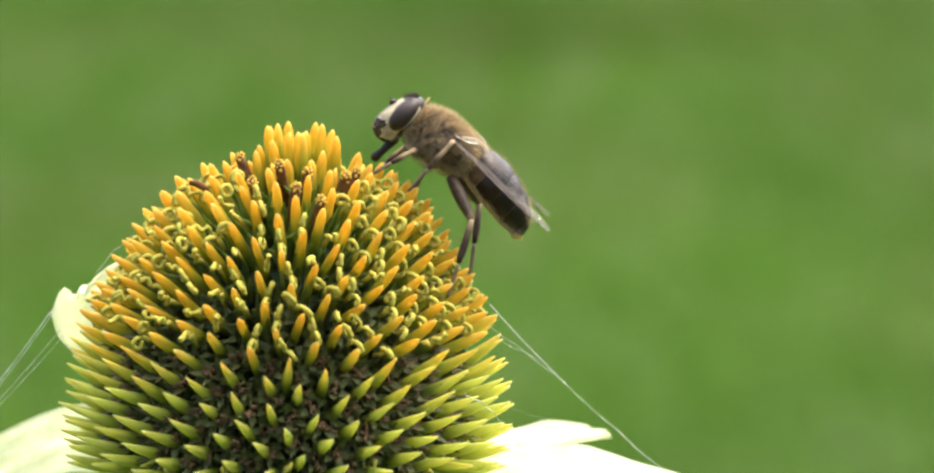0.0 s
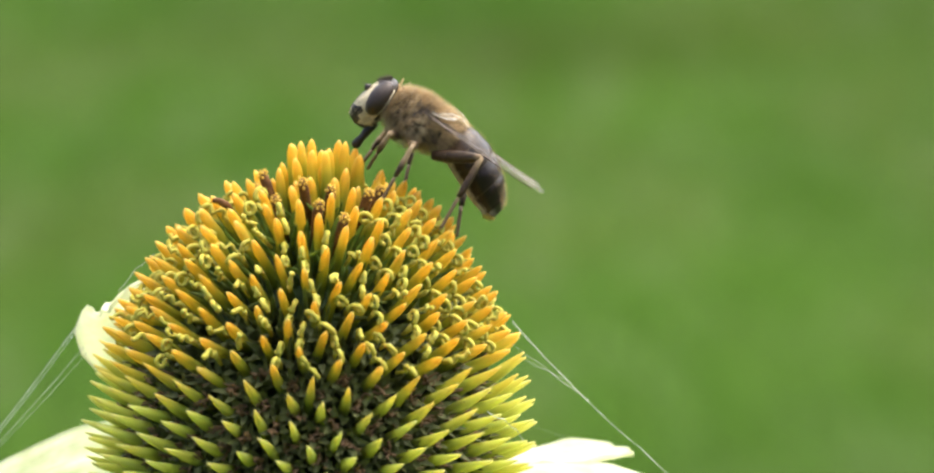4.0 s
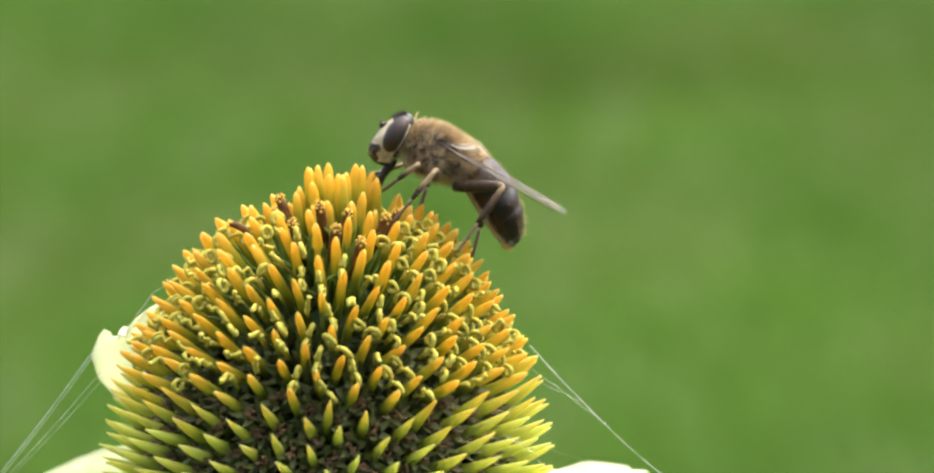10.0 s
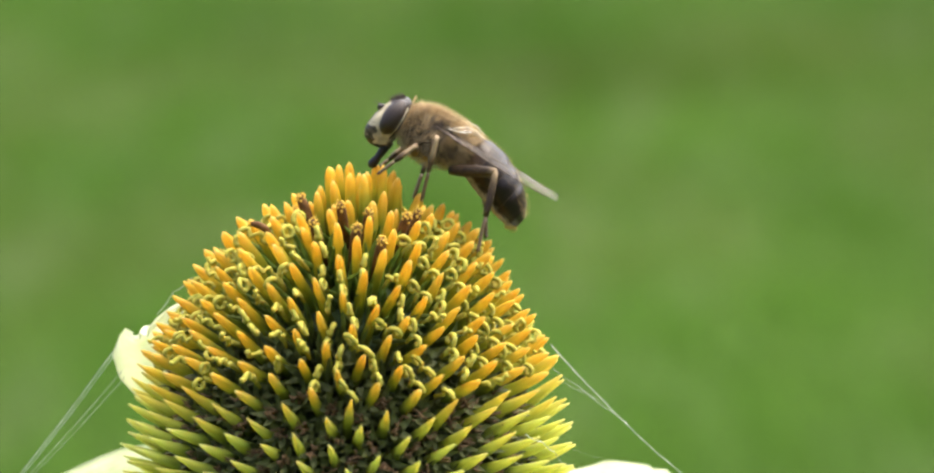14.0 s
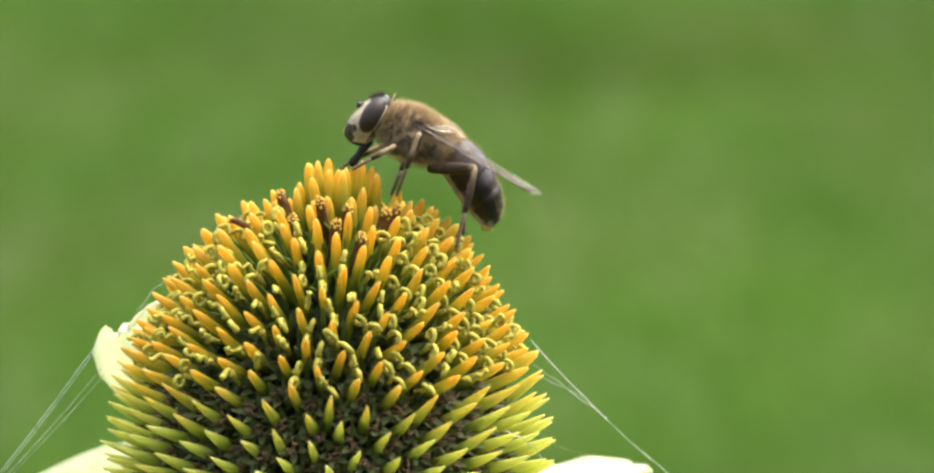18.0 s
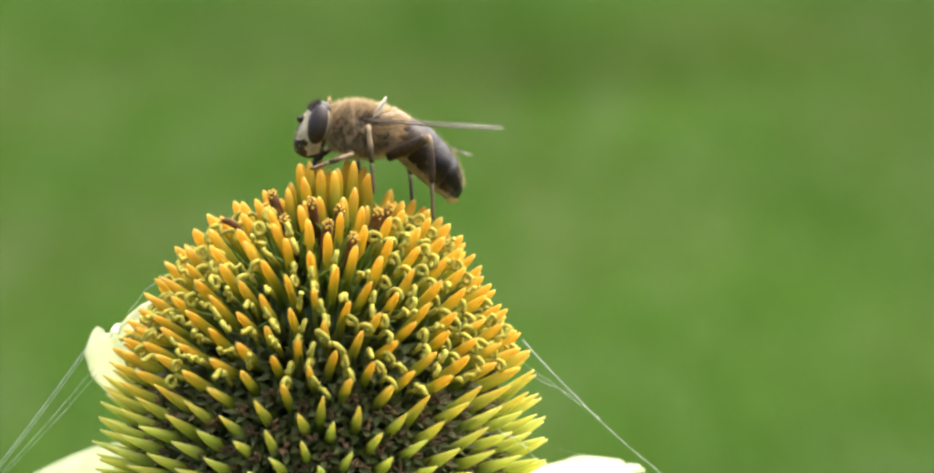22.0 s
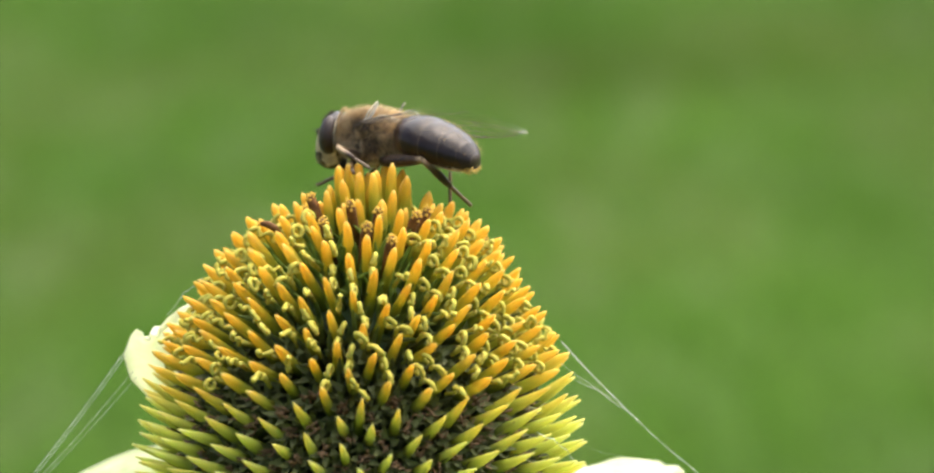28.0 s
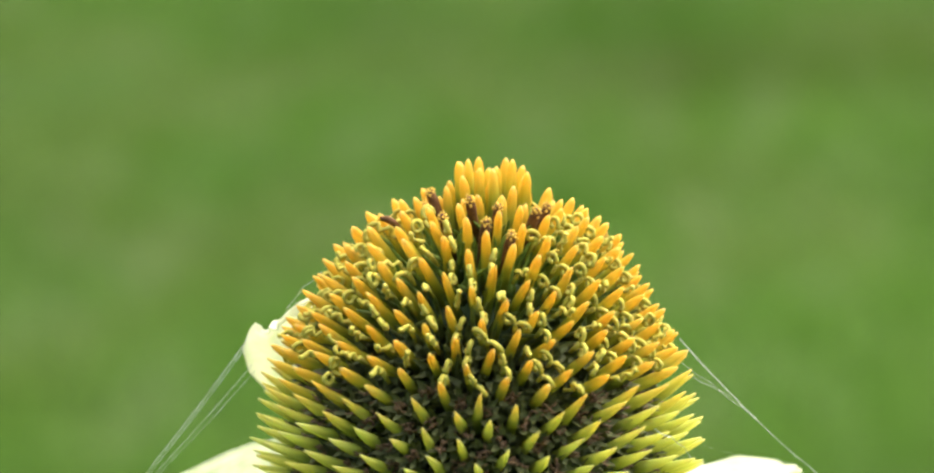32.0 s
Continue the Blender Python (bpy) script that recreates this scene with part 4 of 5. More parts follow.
    for i in range(5):
        x0, x1 = cuts[i] + 0.08, cuts[i + 1]
        verts, al, si = [], [], []
        rows, cols = 9, 25
        for q in range(rows):
            t = q / (rows - 1)
            x = x0 + (x1 - x0) * t
            z, w, h = (np.interp(-x, -k[:, 0], k[:, c]) for c in (1, 2, 3))
            swell = 1.0 + 0.05 * math.sin(math.pi * min(1, t * 0.8 + 0.15)) + 0.02 * t
            for j in range(cols):
                b = radians(-40 + 260 * j / (cols - 1))
                verts.append(Vector((x, w * swell * math.cos(b), z + h * swell * math.sin(b))) * MM)
                al.append(t)
                si.append(abs(2 * j / (cols - 1) - 1) * (1.0 if i < 2 else 0.85))
        me = mesh_of("tergite", verts, grid_faces(rows, cols, False), TERGITE_FRONT if i == 0 and tergite_material == TERGITE else tergite_material, al, si)
        part("tergite", me, abdomen, label="glossy dark brown plate with a pale hind edge")
    p, n = surface_points(ABDOMEN, 560, r, radians(25), radians(155))
    hv, hf = hairs(p, n, (-0.5, 0, 0.0), 0.40 * MM, 0.006 * MM, r)
    part("abdomen_fur", mesh_of("abdomen_fur", hv, hf, FUR), abdomen, label="short sparse golden hairs", kind="stuff")
    p, n = surface_points(ABDOMEN, 200, r, radians(-55), radians(-30), -5.5, -0.4)
    p2, n2 = surface_points(ABDOMEN, 200, r, radians(210), radians(235), -5.5, -0.4)
    hv, hf = hairs(p + p2, n + n2, (-0.5, 0, -0.1), 0.45 * MM, 0.008 * MM, r)
    part("belly_fringe", mesh_of("belly_fringe", hv, hf, PALE_FUR), abdomen, label="pale fringe along the sides", kind="stuff")
    p, n = surface_points(ABDOMEN, 220, r, radians(215), radians(325), -5.95, -5.3)
    hv, hf = hairs(p, n, (-0.7, 0, -0.3), 0.28 * MM, 0.012 * MM, r)
    part("tail_tuft", mesh_of("tail_tuft", hv, hf, YELLOW_FUR), abdomen, label="yellow hairs at the tip", kind="stuff")

    # head, from the neck
    nx, nz = 1.75, 0.15
    keys = [(-2.30, 3.00, 0.40, 0.34), (-2.0, 3.04, 0.86, 0.66), (-1.4, 3.00, 1.08, 1.05), (-0.4, 2.85, 1.06, 1.50), (0.3, 2.68, 0.92, 1.70), (0.95, 2.52, 0.78, 1.42), (1.35, 2.42, 0.52, 0.95), (1.58, 2.40, 0.18, 0.30)]
    verts, slots = [], []
    rr = smooth_rings(keys, 48)
    for z, cx, hx, hy in rr:
        for j in range(48):
            b = 2 * math.pi * j / 48
            verts.append(Vector((cx + hx * math.cos(b) - nx, hy * math.sin(b), z - nz)) * MM)
    f = grid_faces(48, 48) + [tuple(range(47, -1, -1)), tuple(range(47 * 48, 48 * 48))]
    for q in f:
        c = sum((verts[i] for i in q), Vector()) / len(q) / MM
        fwd, side, up = c.x + nx, abs(c.y), c.z + nz
        ragged = 0.25 * noise.noise(c * 2.2)
        slots.append(1 if up < -2.05 + ragged or (up < -1.05 + ragged and fwd > 3.3 + ragged) or (side < 0.34 + 0.5 * ragged and fwd > 3.2 and up < 0.2) or up > 0.85 + ragged or fwd < 2.3 else 0)
    head = part("head", mesh_of("head", verts, f, [FACE, BLACK], slots=slots), fly, Matrix.Translation(Vector(NECK) * MM), "cream face with a black stripe and shiny mouth edge")
    P["head"] = head
    for s in (1, -1):
        v, f, a = ball((0, 0, 0), (0.71, 0.98, 1.34), 18, 24)
        v = [Vector((x * (1 - 0.10 * z), y, z)) for x, y, z in v]
        m = Matrix.Translation(Vector((2.72 - nx, 1.02 * s, 0.10 - nz)) * MM) @ pose(0, 0, 0, 0, -6, 10 * s)
        eye = part("eye", mesh_of("eye", scaled(v), f, EYEM), head, m, "large dark brown compound eye with a grey sheen")
        ring = [Vector((-0.46, 0.72 * math.cos(b) * 1.04, 1.01 * math.sin(b) * 1.04)) * MM for b in (radians(-92 + 184 * i / 20) * s + (math.pi if s < 0 else 0) for i in range(21))]
        ring = [q if s > 0 else Vector((q.x, q.y, -q.z)) for q in ring]
        rv, rf, _ = tube(ring, [0.045 * MM] * 21, 6)
        part("eye_rim", mesh_of("eye_rim", rv, rf, FACE), eye, label="pale cream rim behind the eye")
        v, f, a = joined([ball((3.62, 0.22 * s, 0.35), (0.14, 0.12, 0.14), 6, 8), ball((3.78, 0.25 * s, 0.22), (0.20, 0.14, 0.22), 8, 10), tube([(3.85, 0.26 * s, 0.32), (4.1, 0.34 * s, 0.40), (4.35, 0.42 * s, 0.36)], [0.022, 0.014, 0.008], 5)])
        part("antenna", mesh_of("antenna", [(Vector(q) - Vector((1.75, 0, 0.15))) * MM for q in v], f, BLACK), head, label="short black antenna with a bristle")
    v, f, a = tube([(2.25, 0, -1.6), (2.30, 0, -2.3), (2.40, 0, -2.9), (2.52, 0, -3.5), (2.58, 0, -3.75)], [0.42, 0.32, 0.25, 0.34, 0.20], 10)
    part("proboscis", mesh_of("proboscis", [(Vector(q) - Vector((1.75, 0, 0.15))) * MM for q in v], f, BLACK), head, label="black proboscis")
    pts, nor = [], []
    for _ in range(1300):
        b, z = r.uniform(-math.pi, math.pi), r.uniform(-1.9, 0.95)
        cx, hx, hy = (np.interp(z, [q[0] for q in keys], [q[c] for q in keys]) for c in (1, 2, 3))
        if abs(b) < 0.24 and z < 0.2:
            continue
        pts.append(Vector((cx + hx * math.cos(b) - nx, hy * math.sin(b), z - nz)) * MM)
        nor.append(Vector((math.cos(b) / hx, math.sin(b) / hy, 0.1)))
    hv, hf = hairs(pts, nor, (0, 0, -0.3), 0.17 * MM, 0.010 * MM, r)
    part("face_hair", mesh_of("face_hair", hv, hf, PALE_FUR), head, label="short whitish hair on face and cheeks", kind="stuff")
    pts, nor = [], []
    for _ in range(260):
        b, z = r.uniform(-1.2, 1.2), r.uniform(0.92, 1.56)
        cx, hx, hy = (np.interp(z, [q[0] for q in keys], [q[c] for q in keys]) for c in (1, 2, 3))
        pts.append(Vector((cx + hx * math.cos(b) - nx, hy * math.sin(b), z - nz)) * MM)
        nor.append(Vector((math.cos(b) / hx, math.sin(b) / hy, 1.0)))
    hv, hf = hairs(pts, nor, (0.2, 0, 0.2), 0.32 * MM, 0.012 * MM, r)
    part("brow_hair", mesh_of("brow_hair", hv, hf, DARK_FUR), head, label="black hair tuft on the brow", kind="stuff")
    pts = [Vector((1.92 - nx, 1.75 * math.cos(b) * q, 0.15 - nz + 1.75 * math.sin(b) * q)) * MM for b, q in ((r.uniform(-0.9, 4.0), r.uniform(0.80, 0.93)) for _ in range(500))]
    hv, hf = hairs(pts, [(0.0, q.y, q.z) for q in pts], (0.1, 0, 0), 0.26 * MM, 0.012 * MM, r)
    part("collar_hair", mesh_of("collar_hair", hv, hf, FUR), head, label="golden hair collar behind the eyes", kind="stuff")

    # wings
    for s, side in ((1, "left"), (-1, "right")):
        (v, f), veins = wing_meshes(s)
        w = part("wing", mesh_of("wing", v, f, WING), fly, label="clear wing with brown veins")
        part("vein", mesh_of("vein", veins[0], veins[1], VEIN), w, kind="stuff")
        P["wing", s] = w
        v = []
        for i in range(12):
            t = i / 11
            for j in range(7):
                u = j / 6
                v.append(Vector((1.6 * t + 0.10 * math.sin(u * 7), (0.08 + 0.13 * math.sin(math.pi * t ** 0.7) ** 0.8) * (u - 0.4) * 2 * s, 0.22 * (u - 0.5) ** 2 - 0.35 * t ** 3)))
        k = len(v)
        v += [q - Vector((0, 0, 0.012)) for q in v]
        f = grid_faces(12, 7, False) + [tuple(reversed(q)) for q in grid_faces(12, 7, False, k)]
        alula = part("alula", mesh_of("alula", scaled(v), f, ALULA), fly, label="small whitish lobe at the wing's root")
        rim = [v[i * 7 + 6] * MM for i in range(12)]
        rv, rf, _ = tube(rim, [0.028 * MM] * 12, 5)
        part("rim", mesh_of("rim", rv, rf, PALE_RIM), alula)
        P["alula", s] = alula

    # legs: thigh and shank are keyed, the foot goes with the shank
    for pair, (up, down) in BONES.items():
        stout = {"front": 0.33, "middle": 0.34, "hind": 0.45}[pair]
        for s in (1, -1):
            nseg = 9
            pts = [(up * i / (nseg - 1) * MM, 0, 0) for i in range(nseg)]
            rad = [stout * MM * (0.55 + 0.45 * math.sin(math.pi * min(1, 0.15 + i / (nseg - 1) * 0.85))) for i in range(nseg)]
            v, f, a = tube(pts, rad, 8)
            al = [0.75 * max(0, (q - 0.86) / 0.14) for q in a]
            femur = part("femur", mesh_of("femur", v, f, LEG, al), fly, label="dark brown thigh")
            tl = down * 0.56
            pts = [(tl * i / 7 * MM, 0, 0.05 * MM * math.sin(i / 7 * math.pi)) for i in range(8)]
            rad = [stout * MM * q for q in (0.42, 0.46, 0.50, 0.55, 0.60, 0.58, 0.50, 0.38)]
            v, f, a = tube(pts, rad, 8)
            pale = 0.28 if pair == "hind" else 0.62
            al = [0.9 * max(0.0, min(1.0, (pale - q) / 0.25 + 0.2)) for q in a]
            tibia = part("tibia", mesh_of("tibia", v, f, LEG, al), fly, label="shank, pale at the knee and dark below")
            pieces = []
            x = tl
            pts, rad = [], []
            for i in range(5):
                ln = (down - tl) * (0.34, 0.20, 0.17, 0.14, 0.15)[i]
                for q, w in ((0.06, 0.122), (0.5, 0.135), (0.92, 0.138)):
                    pts.append(((x + ln * q) * MM, 0, 0))
                    rad.append(w * MM)
                x += ln
            pieces.append(tube(pts, rad, 6))
            pieces.append(tube([(x * MM, 0, 0), ((x + 0.14) * MM, 0.09 * MM, -0.10 * MM)], [0.05 * MM, 0.012 * MM], 4))
            pieces.append(tube([(x * MM, 0, 0), ((x + 0.14) * MM, -0.09 * MM, -0.10 * MM)], [0.05 * MM, 0.012 * MM], 4))
            v, f, a = joined(pieces)
            part("tarsus", mesh_of("tarsus", v, f, LEG, [0.3] * len(v)), tibia, label="thin jointed foot with claws")
            pp, nn = [], []
            for _ in range(90):
                t, b = r.uniform(0.05, 0.95), r.uniform(0, 6.28)
                pp.append(Vector((up * t, stout * 0.9 * math.cos(b), stout * 0.9 * math.sin(b))) * MM)
                nn.append(Vector((0, math.cos(b), math.sin(b))))
            hv, hf = hairs(pp, nn, (0.5, 0, 0), 0.26 * MM, 0.008 * MM, r)
            part("thigh_hair", mesh_of("thigh_hair", hv, hf, BROWN_FUR), femur, kind="stuff")
            pp, nn = [], []
            for _ in range(110):
                t, b = r.uniform(0.05, 0.95), r.uniform(0, 6.28)
                pp.append(Vector((tl * t, stout * 0.5 * math.cos(b), stout * 0.5 * math.sin(b))) * MM)
                nn.append(Vector((0, math.cos(b), math.sin(b))))
            hv, hf = hairs(pp, nn, (0.6, 0, 0), 0.22 * MM, 0.007 * MM, r)
            part("shank_hair", mesh_of("shank_hair", hv, hf, BROWN_FUR), tibia, kind="stuff")
            P[pair, s] = (femur, tibia)
    return fly, P


def fly_pose(across, up, deep, pitch, yaw, roll=0.0):
    """Pitch lifts the head, yaw turns it to the camera; at 0, 0 the fly faces the viewer's left."""
    p, y = radians(pitch), radians(yaw)
    f = Vector((-math.cos(p) * math.cos(y), -math.cos(p) * math.sin(y), math.sin(p)))
    l = Vector((math.sin(y), -math.cos(y), 0))
    u = f.cross(l)
    o = place(across, up, deep)
    m = Matrix(((f.x, l.x, u.x, o.x), (f.y, l.y, u.y, o.y), (f.z, l.z, u.z, o.z), (0, 0, 0, 1)))
    return m @ pose(0, 0, 0, roll, 0, 0)


def wing_pose(s, splay, lift, twist):
    """The wing points back; splay swings it outwards, lift raises its tip, twist turns its front edge down."""
    a, e = radians(splay), radians(lift)
    x = Vector((-math.cos(a) * math.cos(e), s * math.sin(a) * math.cos(e), math.sin(e)))
    y0 = Vector((math.sin(a), s * math.cos(a), 0))
    z = x.cross(y0) * s
    m = on_frame(Vector((0.45, 1.75 * s, 0.50)) * MM, z, y0 * s)
    m = Matrix.Translation(m.translation) @ Matrix((( x.x, y0.x * s, z.x), (x.y, y0.y * s, z.y), (x.z, y0.z * s, z.z))).to_4x4()
    return m @ pose(0, 0, 0, twist * s, 0, 0)


def alula_pose(s, raised):
    """The small lobe at the root of a wing lies back along it or stands up."""
    back, up = Vector((-1.0, 0.10 * s, 0.05)), Vector((-0.58, -0.12 * s, 0.82))
    x = back.lerp(up, raised).normalized()
    y = Vector((0.25, s, 0.0)).lerp(Vector((1.0, 0.75 * s, 0.8)), raised)
    y = (y - x * y.dot(x)).normalized() * s
    z = x.cross(y)
    o = Vector((-0.15, 1.60 * s, 0.75)) * MM
    return Matrix(((x.x, y.x, z.x, o.x), (x.y, y.y, z.y, o.y), (x.z, y.z, z.z, o.z), (0, 0, 0, 1)))


def leg_poses(pair, s, foot, raised=0.0):
    """Poses of thigh and shank in fly space (mm) for a foot there; raised lifts the hind knees over the back."""
    h = Vector(HIP[pair])
    h.y *= s
    a, b = BONES[pair]
    to = Vector(foot) - h
    d = max(min(to.length, (a + b) * 0.985), abs(a - b) * 1.05)
    axis = to.normalized()
    pole = {"front": Vector((0.35, 1.0 * s, -0.1)), "middle": Vector((0.10, 1.0 * s, 0.35)), "hind": Vector((-1.0, 0.8 * s, -0.1)).lerp(Vector((-0.45, 0.9 * s, 0.75)), raised)}[pair]
    side = (pole - axis * pole.dot(axis)).normalized()
    c = (a * a + d * d - b * b) / (2 * a * d)
    c = max(-1, min(1, c))
    knee = h + axis * a * c + side * a * math.sqrt(1 - c * c)
    end = h + axis * d

    def bone(p, q):
        x = (q - p).normalized()
        z = (side - x * side.dot(x)).normalized()
        y = z.cross(x)
        return Matrix(((x.x, y.x, z.x, p.x * MM), (x.y, y.y, z.y, p.y * MM), (x.z, y.z, z.z, p.z * MM), (0, 0, 0, 1)))

    return bone(h, knee), bone(knee, end)


hoverfly, FLY = build_hoverfly("hoverfly", "brown furry hoverfly with dark eyes, feeding on the cone", TERGITE, 3)
rival, RIVAL = build_hoverfly("hoverfly", "hoverfly with an orange-sided abdomen, flying past", TERGITE_ORANGE, 4)

# seconds, across, up (mm), pitch, yaw, bend of the abdomen
BODY = [
    (0.0, 10.79, 17.18, 36, 0, 5),
    (0.5, 10.66, 17.41, 37, 0, 11),
    (1.0, 10.01, 17.94, 34, 0, 17),
    (1.5, 8.86, 18.69, 26, 0, 16),
    (2.0, 8.14, 19.50, 27, 0, 16),
    (2.5, 7.72, 19.92, 27, 0, 16),
    (4.5, 7.77, 19.78, 30, 0, 18),
    (5.0, 7.67, 19.78, 30, 0, 18),
    (5.5, 7.61, 19.82, 29, 0, 18),
    (6.0, 7.70, 19.71, 31, 0, 17),
    (6.5, 7.76, 19.73, 31, 0, 16),
    (7.0, 7.77, 19.69, 30, 0, 16),
    (7.5, 7.95, 19.56, 29, 0, 17),
    (8.0, 7.62, 19.56, 28, 0, 19),
    (8.5, 7.46, 19.42, 25, 0, 21),
    (9.0, 7.66, 19.52, 29, 0, 16),
    (9.5, 7.55, 19.52, 27, 0, 19),
    (10.0, 7.85, 19.24, 25, 0, 23),
    (10.5, 7.20, 19.66, 25, 0, 21),
    (11.0, 6.59, 19.94, 22, 0, 20),
    (11.5, 6.14, 20.37, 24, 0, 20),
    (12.0, 6.09, 20.35, 24, 0, 20),
    (12.5, 6.12, 20.36, 24, 0, 20),
    (13.0, 6.12, 20.30, 25, 0, 20),
    (13.5, 6.12, 20.32, 26, 0, 19),
    (14.0, 6.23, 20.31, 25, 0, 18),
    (14.5, 6.13, 20.33, 25, 0, 17),
    (16.5, 6.21, 20.20, 27, 0, 14),
    (17.0, 6.25, 20.27, 27, 0, 13),
    (17.5, 6.31, 20.14, 24, 0, 16),
    (18.0, 6.26, 20.15, 26, 0, 20),
    (18.5, 5.86, 20.00, 23, 0, 21),
    (19.0, 5.66, 20.54, 23, 0, 23),
    (19.5, 5.43, 20.52, 19, 0, 27),
    (20.0, 4.81, 20.64, 16, 0, 32),
    (20.5, 3.90, 20.86, 9, 5, 28),
    (21.0, 3.22, 20.58, 8, 10, 24),
    (21.5, 3.16, 20.57, 8, 10, 24),
    (22.0, 3.12, 20.60, 9, 10, 24),
    (22.5, 4.37, 20.87, 23, 20, 24),
    (23.0, 3.91, 21.16, 17, 25, 26),
    (23.5, 3.24, 21.12, 13, 22, 27),
    (24.0, 1.94, 20.79, -1, 26, 28),
    (24.5, 2.43, 21.22, 5, -6, 12),
    (25.0, 1.75, 20.56, 1, -16, 4),
    (25.5, 1.51, 20.74, 0, -18, 4),
    (27.5, 1.42, 20.63, -3, -26, 4),
    (28.0, 1.24, 20.36, 0, -33, 2),
    (28.5, 1.36, 20.28, 3, -33, 3),
    (29.0, 0.87, 20.08, -2, -32, 6),
    (29.5, -0.65, 19.91, -5, -29, 4),
    (30.0, -2.37, 19.75, -9, -26, 4),
    (30.4, -2.75, 20.1, -12, -15, 10),
]
# where the feet hold on: seconds, across, up (mm); depth below
FEET = {
    ("front", 1): [(0, 6.0, 14.9), (1, 4.8, 14.7), (2, 4.1, 15.9), (5, 3.8, 16.7), (10, 3.8, 16.5), (13, 2.2, 17.6), (19, 1.8, 17.7), (20, 1.0, 17.9), (21, -0.4, 17.9), (22, -0.4, 17.7), (23, 1.3, 17.7), (24, -1.0, 17.1), (25, -0.8, 17.2), (28, -0.2, 17.3), (29, -2.0, 17.3), (30, -5.9, 15.5)],
    ("middle", 1): [(0, 8.3, 13.7), (1, 8.2, 13.7), (2, 7.7, 12.8), (4.5, 4.6, 14.4), (10.5, 4.6, 14.4), (11.5, 5.1, 15.8), (13, 5.1, 15.8), (20, 4.6, 15.9), (21, 4.2, 15.7), (22.5, 3.6, 16.3), (23, 2.6, 16.9), (24, 2.5, 16.7), (25, 1.6, 17.7), (28, 0.9, 17.9), (29, 0.4, 17.7), (30, -1.1, 17.3)],
    ("hind", 1): [(0, 11.0, 6.5), (1, 11.1, 7.7), (2, 9.0, 12.4), (20, 8.8, 12.3), (20.5, 8.4, 13.3), (21, 7.7, 14.2), (25.5, 8.0, 14.4), (28, 7.6, 15.3), (29, 7.4, 15.4), (30, 7.2, 15.5)],
    ("front", -1): [(0, 5.6, 14.7), (2, 3.6, 16.1), (5, 3.2, 16.9), (13, 1.8, 17.7), (20, 0.6, 17.9), (23, -1.5, 17.7), (24, -2.0, 17.3), (25, -1.2, 17.2), (30, -4.0, 16.5)],
    ("middle", -1): [(0, 8.6, 13.9), (2, 6.6, 14.9), (5, 6.1, 15.1), (11, 6.1, 15.1), (12, 4.4, 16.0), (20, 4.2, 15.9), (23, 2.0, 16.9), (25, 1.2, 17.3), (30, -0.4, 17.1)],
    ("hind", -1): [(0, 12.3, 8.0), (1, 12.3, 8.0), (2, 9.9, 11.8), (10, 9.7, 12.0), (12, 9.3, 13.3), (19, 9.1, 13.2), (20, 8.6, 13.3), (21, 6.3, 15.3), (24, 6.0, 15.5), (25, 6.0, 15.3), (28, 6.1, 15.3), (30, 5.2, 15.3)],
}
# depth of the body (mm): it climbs from the front of the cone to the middle of its top
BODY_DEEP = [(0, -2.0), (19.5, -2.0), (22.0, -1.2), (25.0, 0.6), (32.0, 0.6)]


def foot_deep(across, up, s, body):
    """Depth (mm) at which a foot there meets the tips of the bracts; the feet of the far side stay behind the body."""
    outline = np.array(OUTLINE)
    deep = -9.0
    while deep < 2.0:
        q = (place(across, up, deep) - HEAD) / MM
        mid = float(np.interp(q.z, *zip(*BOW)))
        if math.hypot(q.x - mid, q.y) < np.interp(-q.z, -outline[:, 0], outline[:, 1]) - 0.3:
            break
        deep += 0.25
    return max(-5.6, min(deep, body - 1.0)) if s > 0 else max(deep, body + 2.2)


# seconds, splay, lift, twist of the left wing; of the right wing
WINGS = [
    (0.0, 20, -6, 0, 14, -6, 0), (2.0, 14, -4, 0, 8, -6, 0), (9.0, 14, -2, 0, 8, -6, 0), (13.0, 22, -5, 0, 8, -8, 0), (18.0, 18, -2, 0, 10, -8, 0),
    (20.0, 20, 4, 0, 22, -8, 0), (22.0, 28, 6, 0, 20, -12, 0), (23.0, 50, 6, 0, 40, 8, 0), (24.0, 30, 1, 0, 44, 4, 0), (25.0, 30, 7, -8, 20, -8, 40),
    (28.0, 32, 11, -8, 22, -4, 40), (29.0, 32, 8, -8, 23, -4, 40), (29.5, 30, 10, -6, 24, -5, 40), (30.0, 26, 12, -4, 24, -6, 40), (30.4, 26, 13, 0, 24, -6, 40),
]
FLIGHT = [(30.5, -1.0, 20.6, 4, -18, 14), (30.6, 5.6, 27.6, -10, -60, 14), (30.7, 13.0, 37.0, -5, -120, 14), (31.0, 45.0, 70.0, 0, -170, 14), (32.0, 170.0, 160.0, 0, -190, 14)]
RIVAL_WAY = [(0.0, -170.0, 40.0, 60.0, 0, 180), (15.0, -185.0, 48.0, 70.0, 0, 175), (29.0, -150.0, 30.0, 40.0, 0, 178), (30.3, -55.0, -1.0, 14.0, 8, 180), (30.4, -37.0, 3.0, 8.0, 10, 180),
             (30.5, -25.6, 12.7, 3.0, -8, 180), (30.6, -10.2, 24.8, 3.0, 8, 180), (30.7, 5.5, 38.0, 4.0, 28, 180), (31.0, 40.0, 75.0, 20.0, 20, 180), (32.0, 150.0, 170.0, 60.0, 0, 180)]


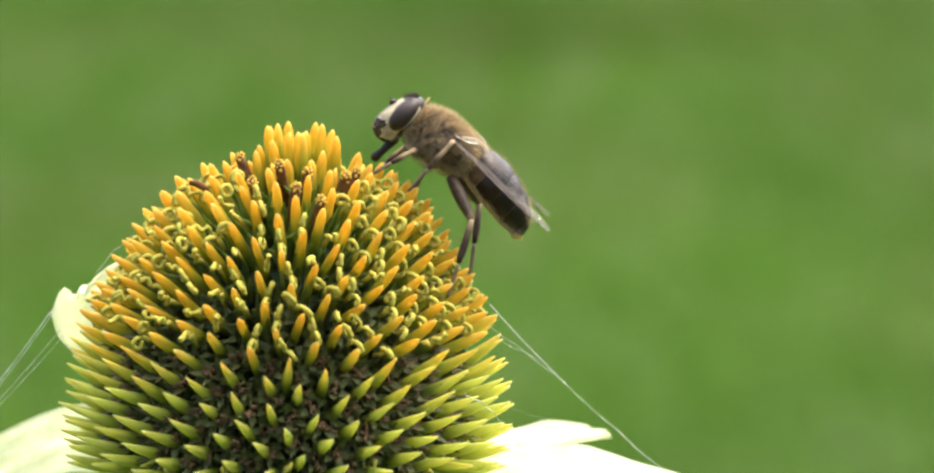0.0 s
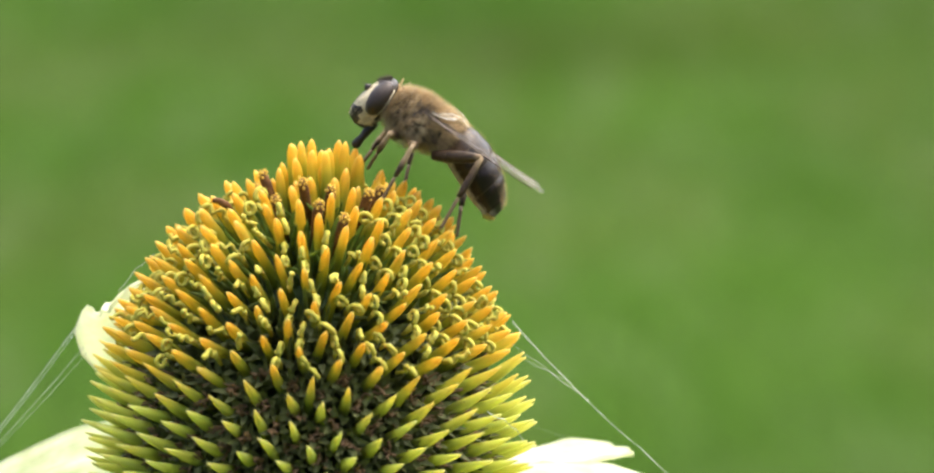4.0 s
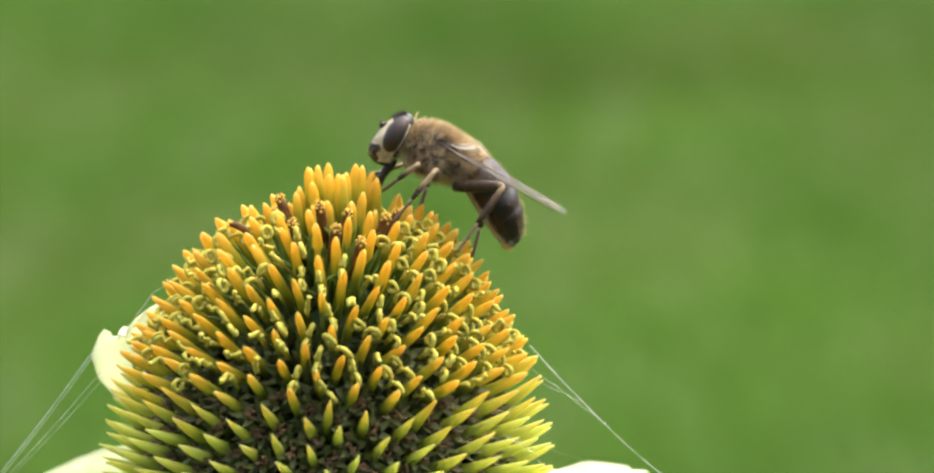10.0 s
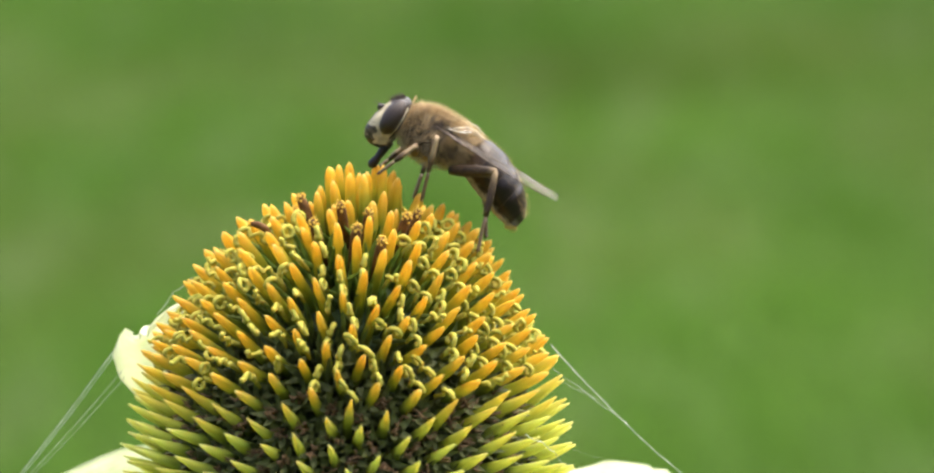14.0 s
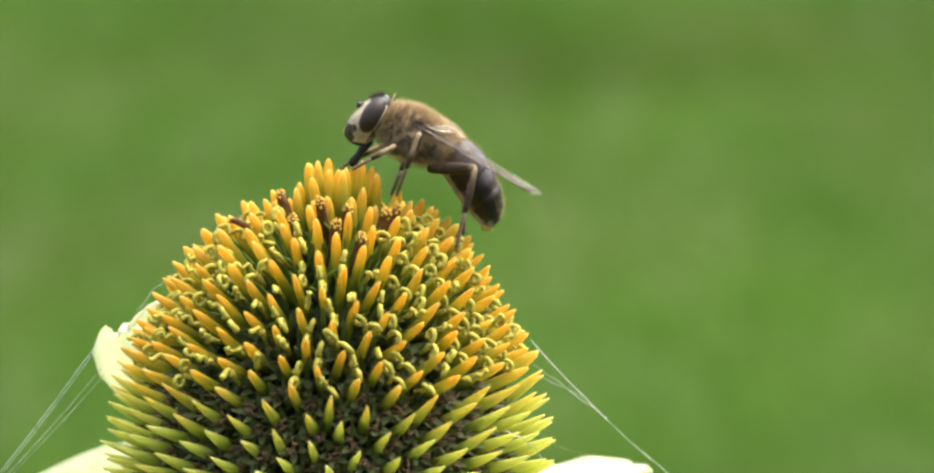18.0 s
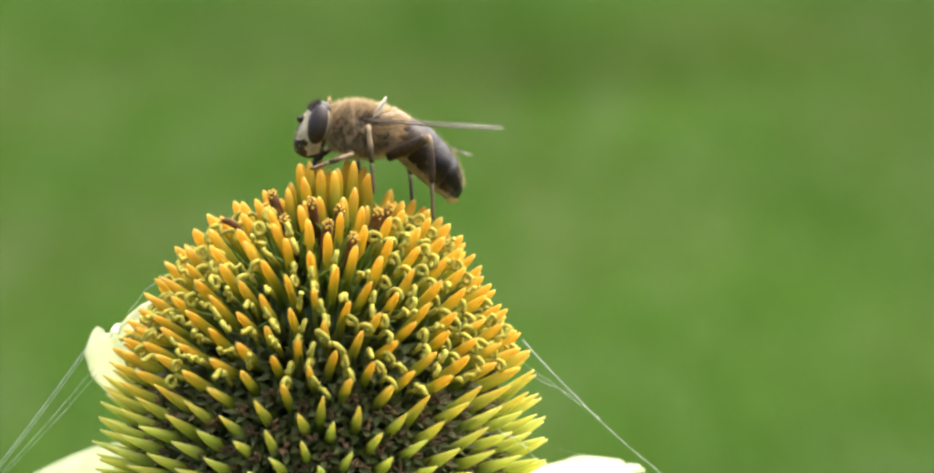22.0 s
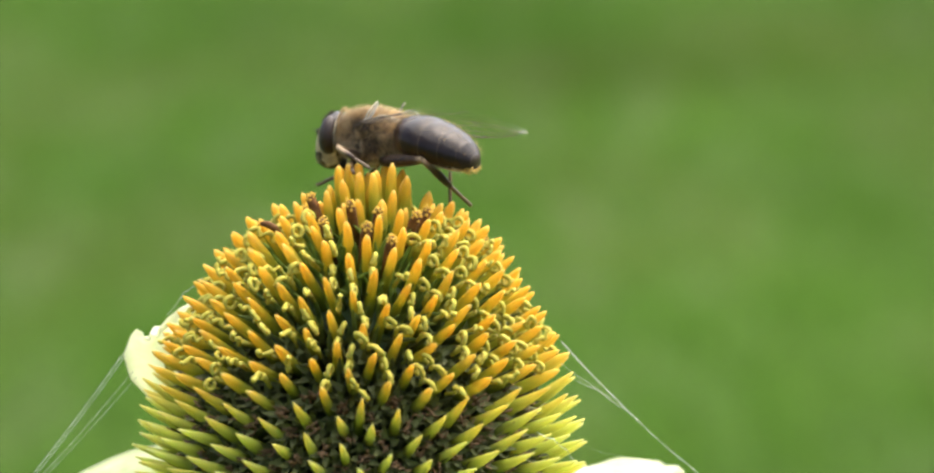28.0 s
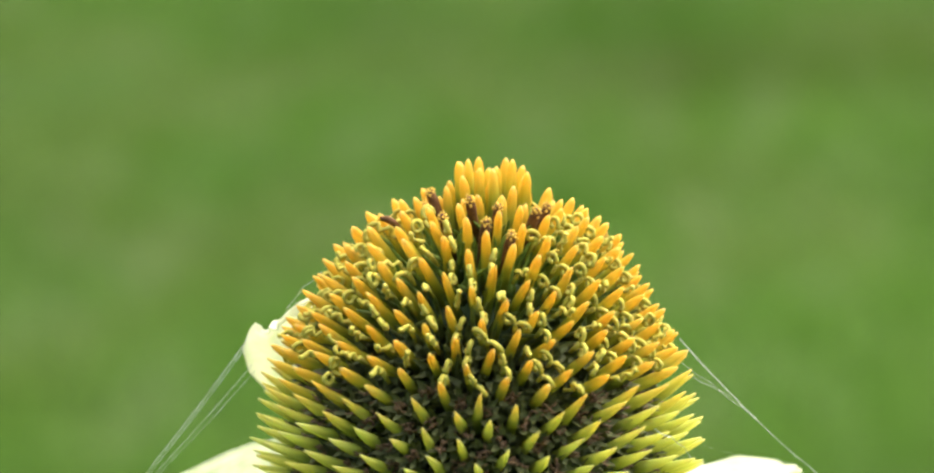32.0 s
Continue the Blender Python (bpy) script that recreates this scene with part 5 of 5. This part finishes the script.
def reading(table, t, first=1):
    q = np.array(table, float)
    return [float(np.interp(t, q[:, 0], q[:, c])) for c in range(first, q.shape[1])]


def motions():
    body, abdomen, head = [], [], []
    wings = {1: [], -1: []}
    alulas = {1: [], -1: []}
    legs = {key: ([], []) for key in FEET}
    for t, across, up, pitch, yaw, bend in BODY + FLIGHT:
        deep = reading(BODY_DEEP, t)[0]
        m = fly_pose(across, up, deep, pitch, yaw)
        body.append((t, m))
        abdomen.append((t, Matrix.Translation(Vector(HINGE) * MM) @ pose(0, 0, 0, 0, -bend, 0)))
        head.append((t, Matrix.Translation(Vector(NECK) * MM) @ pose(0, 0, 0, 0, 2.0 * math.sin(t * 2.1), 15 * min(1, max(0, t - 24.2)))))
        w = reading(WINGS, t)
        flap = 0 if t < 30.45 else 50
        wings[1].append((t, wing_pose(1, w[0] + flap, w[1], w[2])))
        for k in (1, -1):
            alulas[k].append((t, alula_pose(k, min(1, max(0, (t - 20.0) / 1.0)) * (1.0 if k > 0 else 0.6))))
        wings[-1].append((t, wing_pose(-1, w[3] + flap, w[4], w[5])))
        if t < 30.45:
            inverse = m.inverted()
            for (pair, s), rows in legs.items():
                a, u = reading(FEET[pair, s], t)
                foot = inverse @ place(a, u, foot_deep(a, u, s, deep)) / MM
                thigh, shank = leg_poses(pair, s, foot, min(1, max(0, (t - 21) / 3.5)))
                rows[0].append((t, thigh))
                rows[1].append((t, shank))
    for rows in legs.values():
        for q in rows:
            q.append((32.0, q[-1][1]))
    walk(hoverfly, body)
    walk(FLY["abdomen"], abdomen)
    walk(FLY["head"], head)
    for s in (1, -1):
        walk(FLY["wing", s], wings[s])
        walk(FLY["alula", s], alulas[s])
    for key, (thigh, shank) in legs.items():
        walk(FLY[key][0], thigh)
        walk(FLY[key][1], shank)
    # the rival holds its wings out and tucks in its legs
    RIVAL["abdomen"].matrix_basis = Matrix.Translation(Vector(HINGE) * MM) @ pose(0, 0, 0, 0, -12, 0)
    for s in (1, -1):
        RIVAL["wing", s].matrix_basis = wing_pose(s, 75, 12, 0)
        RIVAL["alula", s].matrix_basis = alula_pose(s, 1)
        for pair in BONES:
            thigh, shank = leg_poses(pair, s, Vector((HIP[pair][0] - 2.2, (HIP[pair][1] + 0.6) * s, HIP[pair][2] - 2.2)))
            RIVAL[pair, s][0].matrix_basis = thigh
            RIVAL[pair, s][1].matrix_basis = shank
    walk(rival, [(t, fly_pose(a, u, d, p, y)) for t, a, u, d, p, y in RIVAL_WAY])


motions()
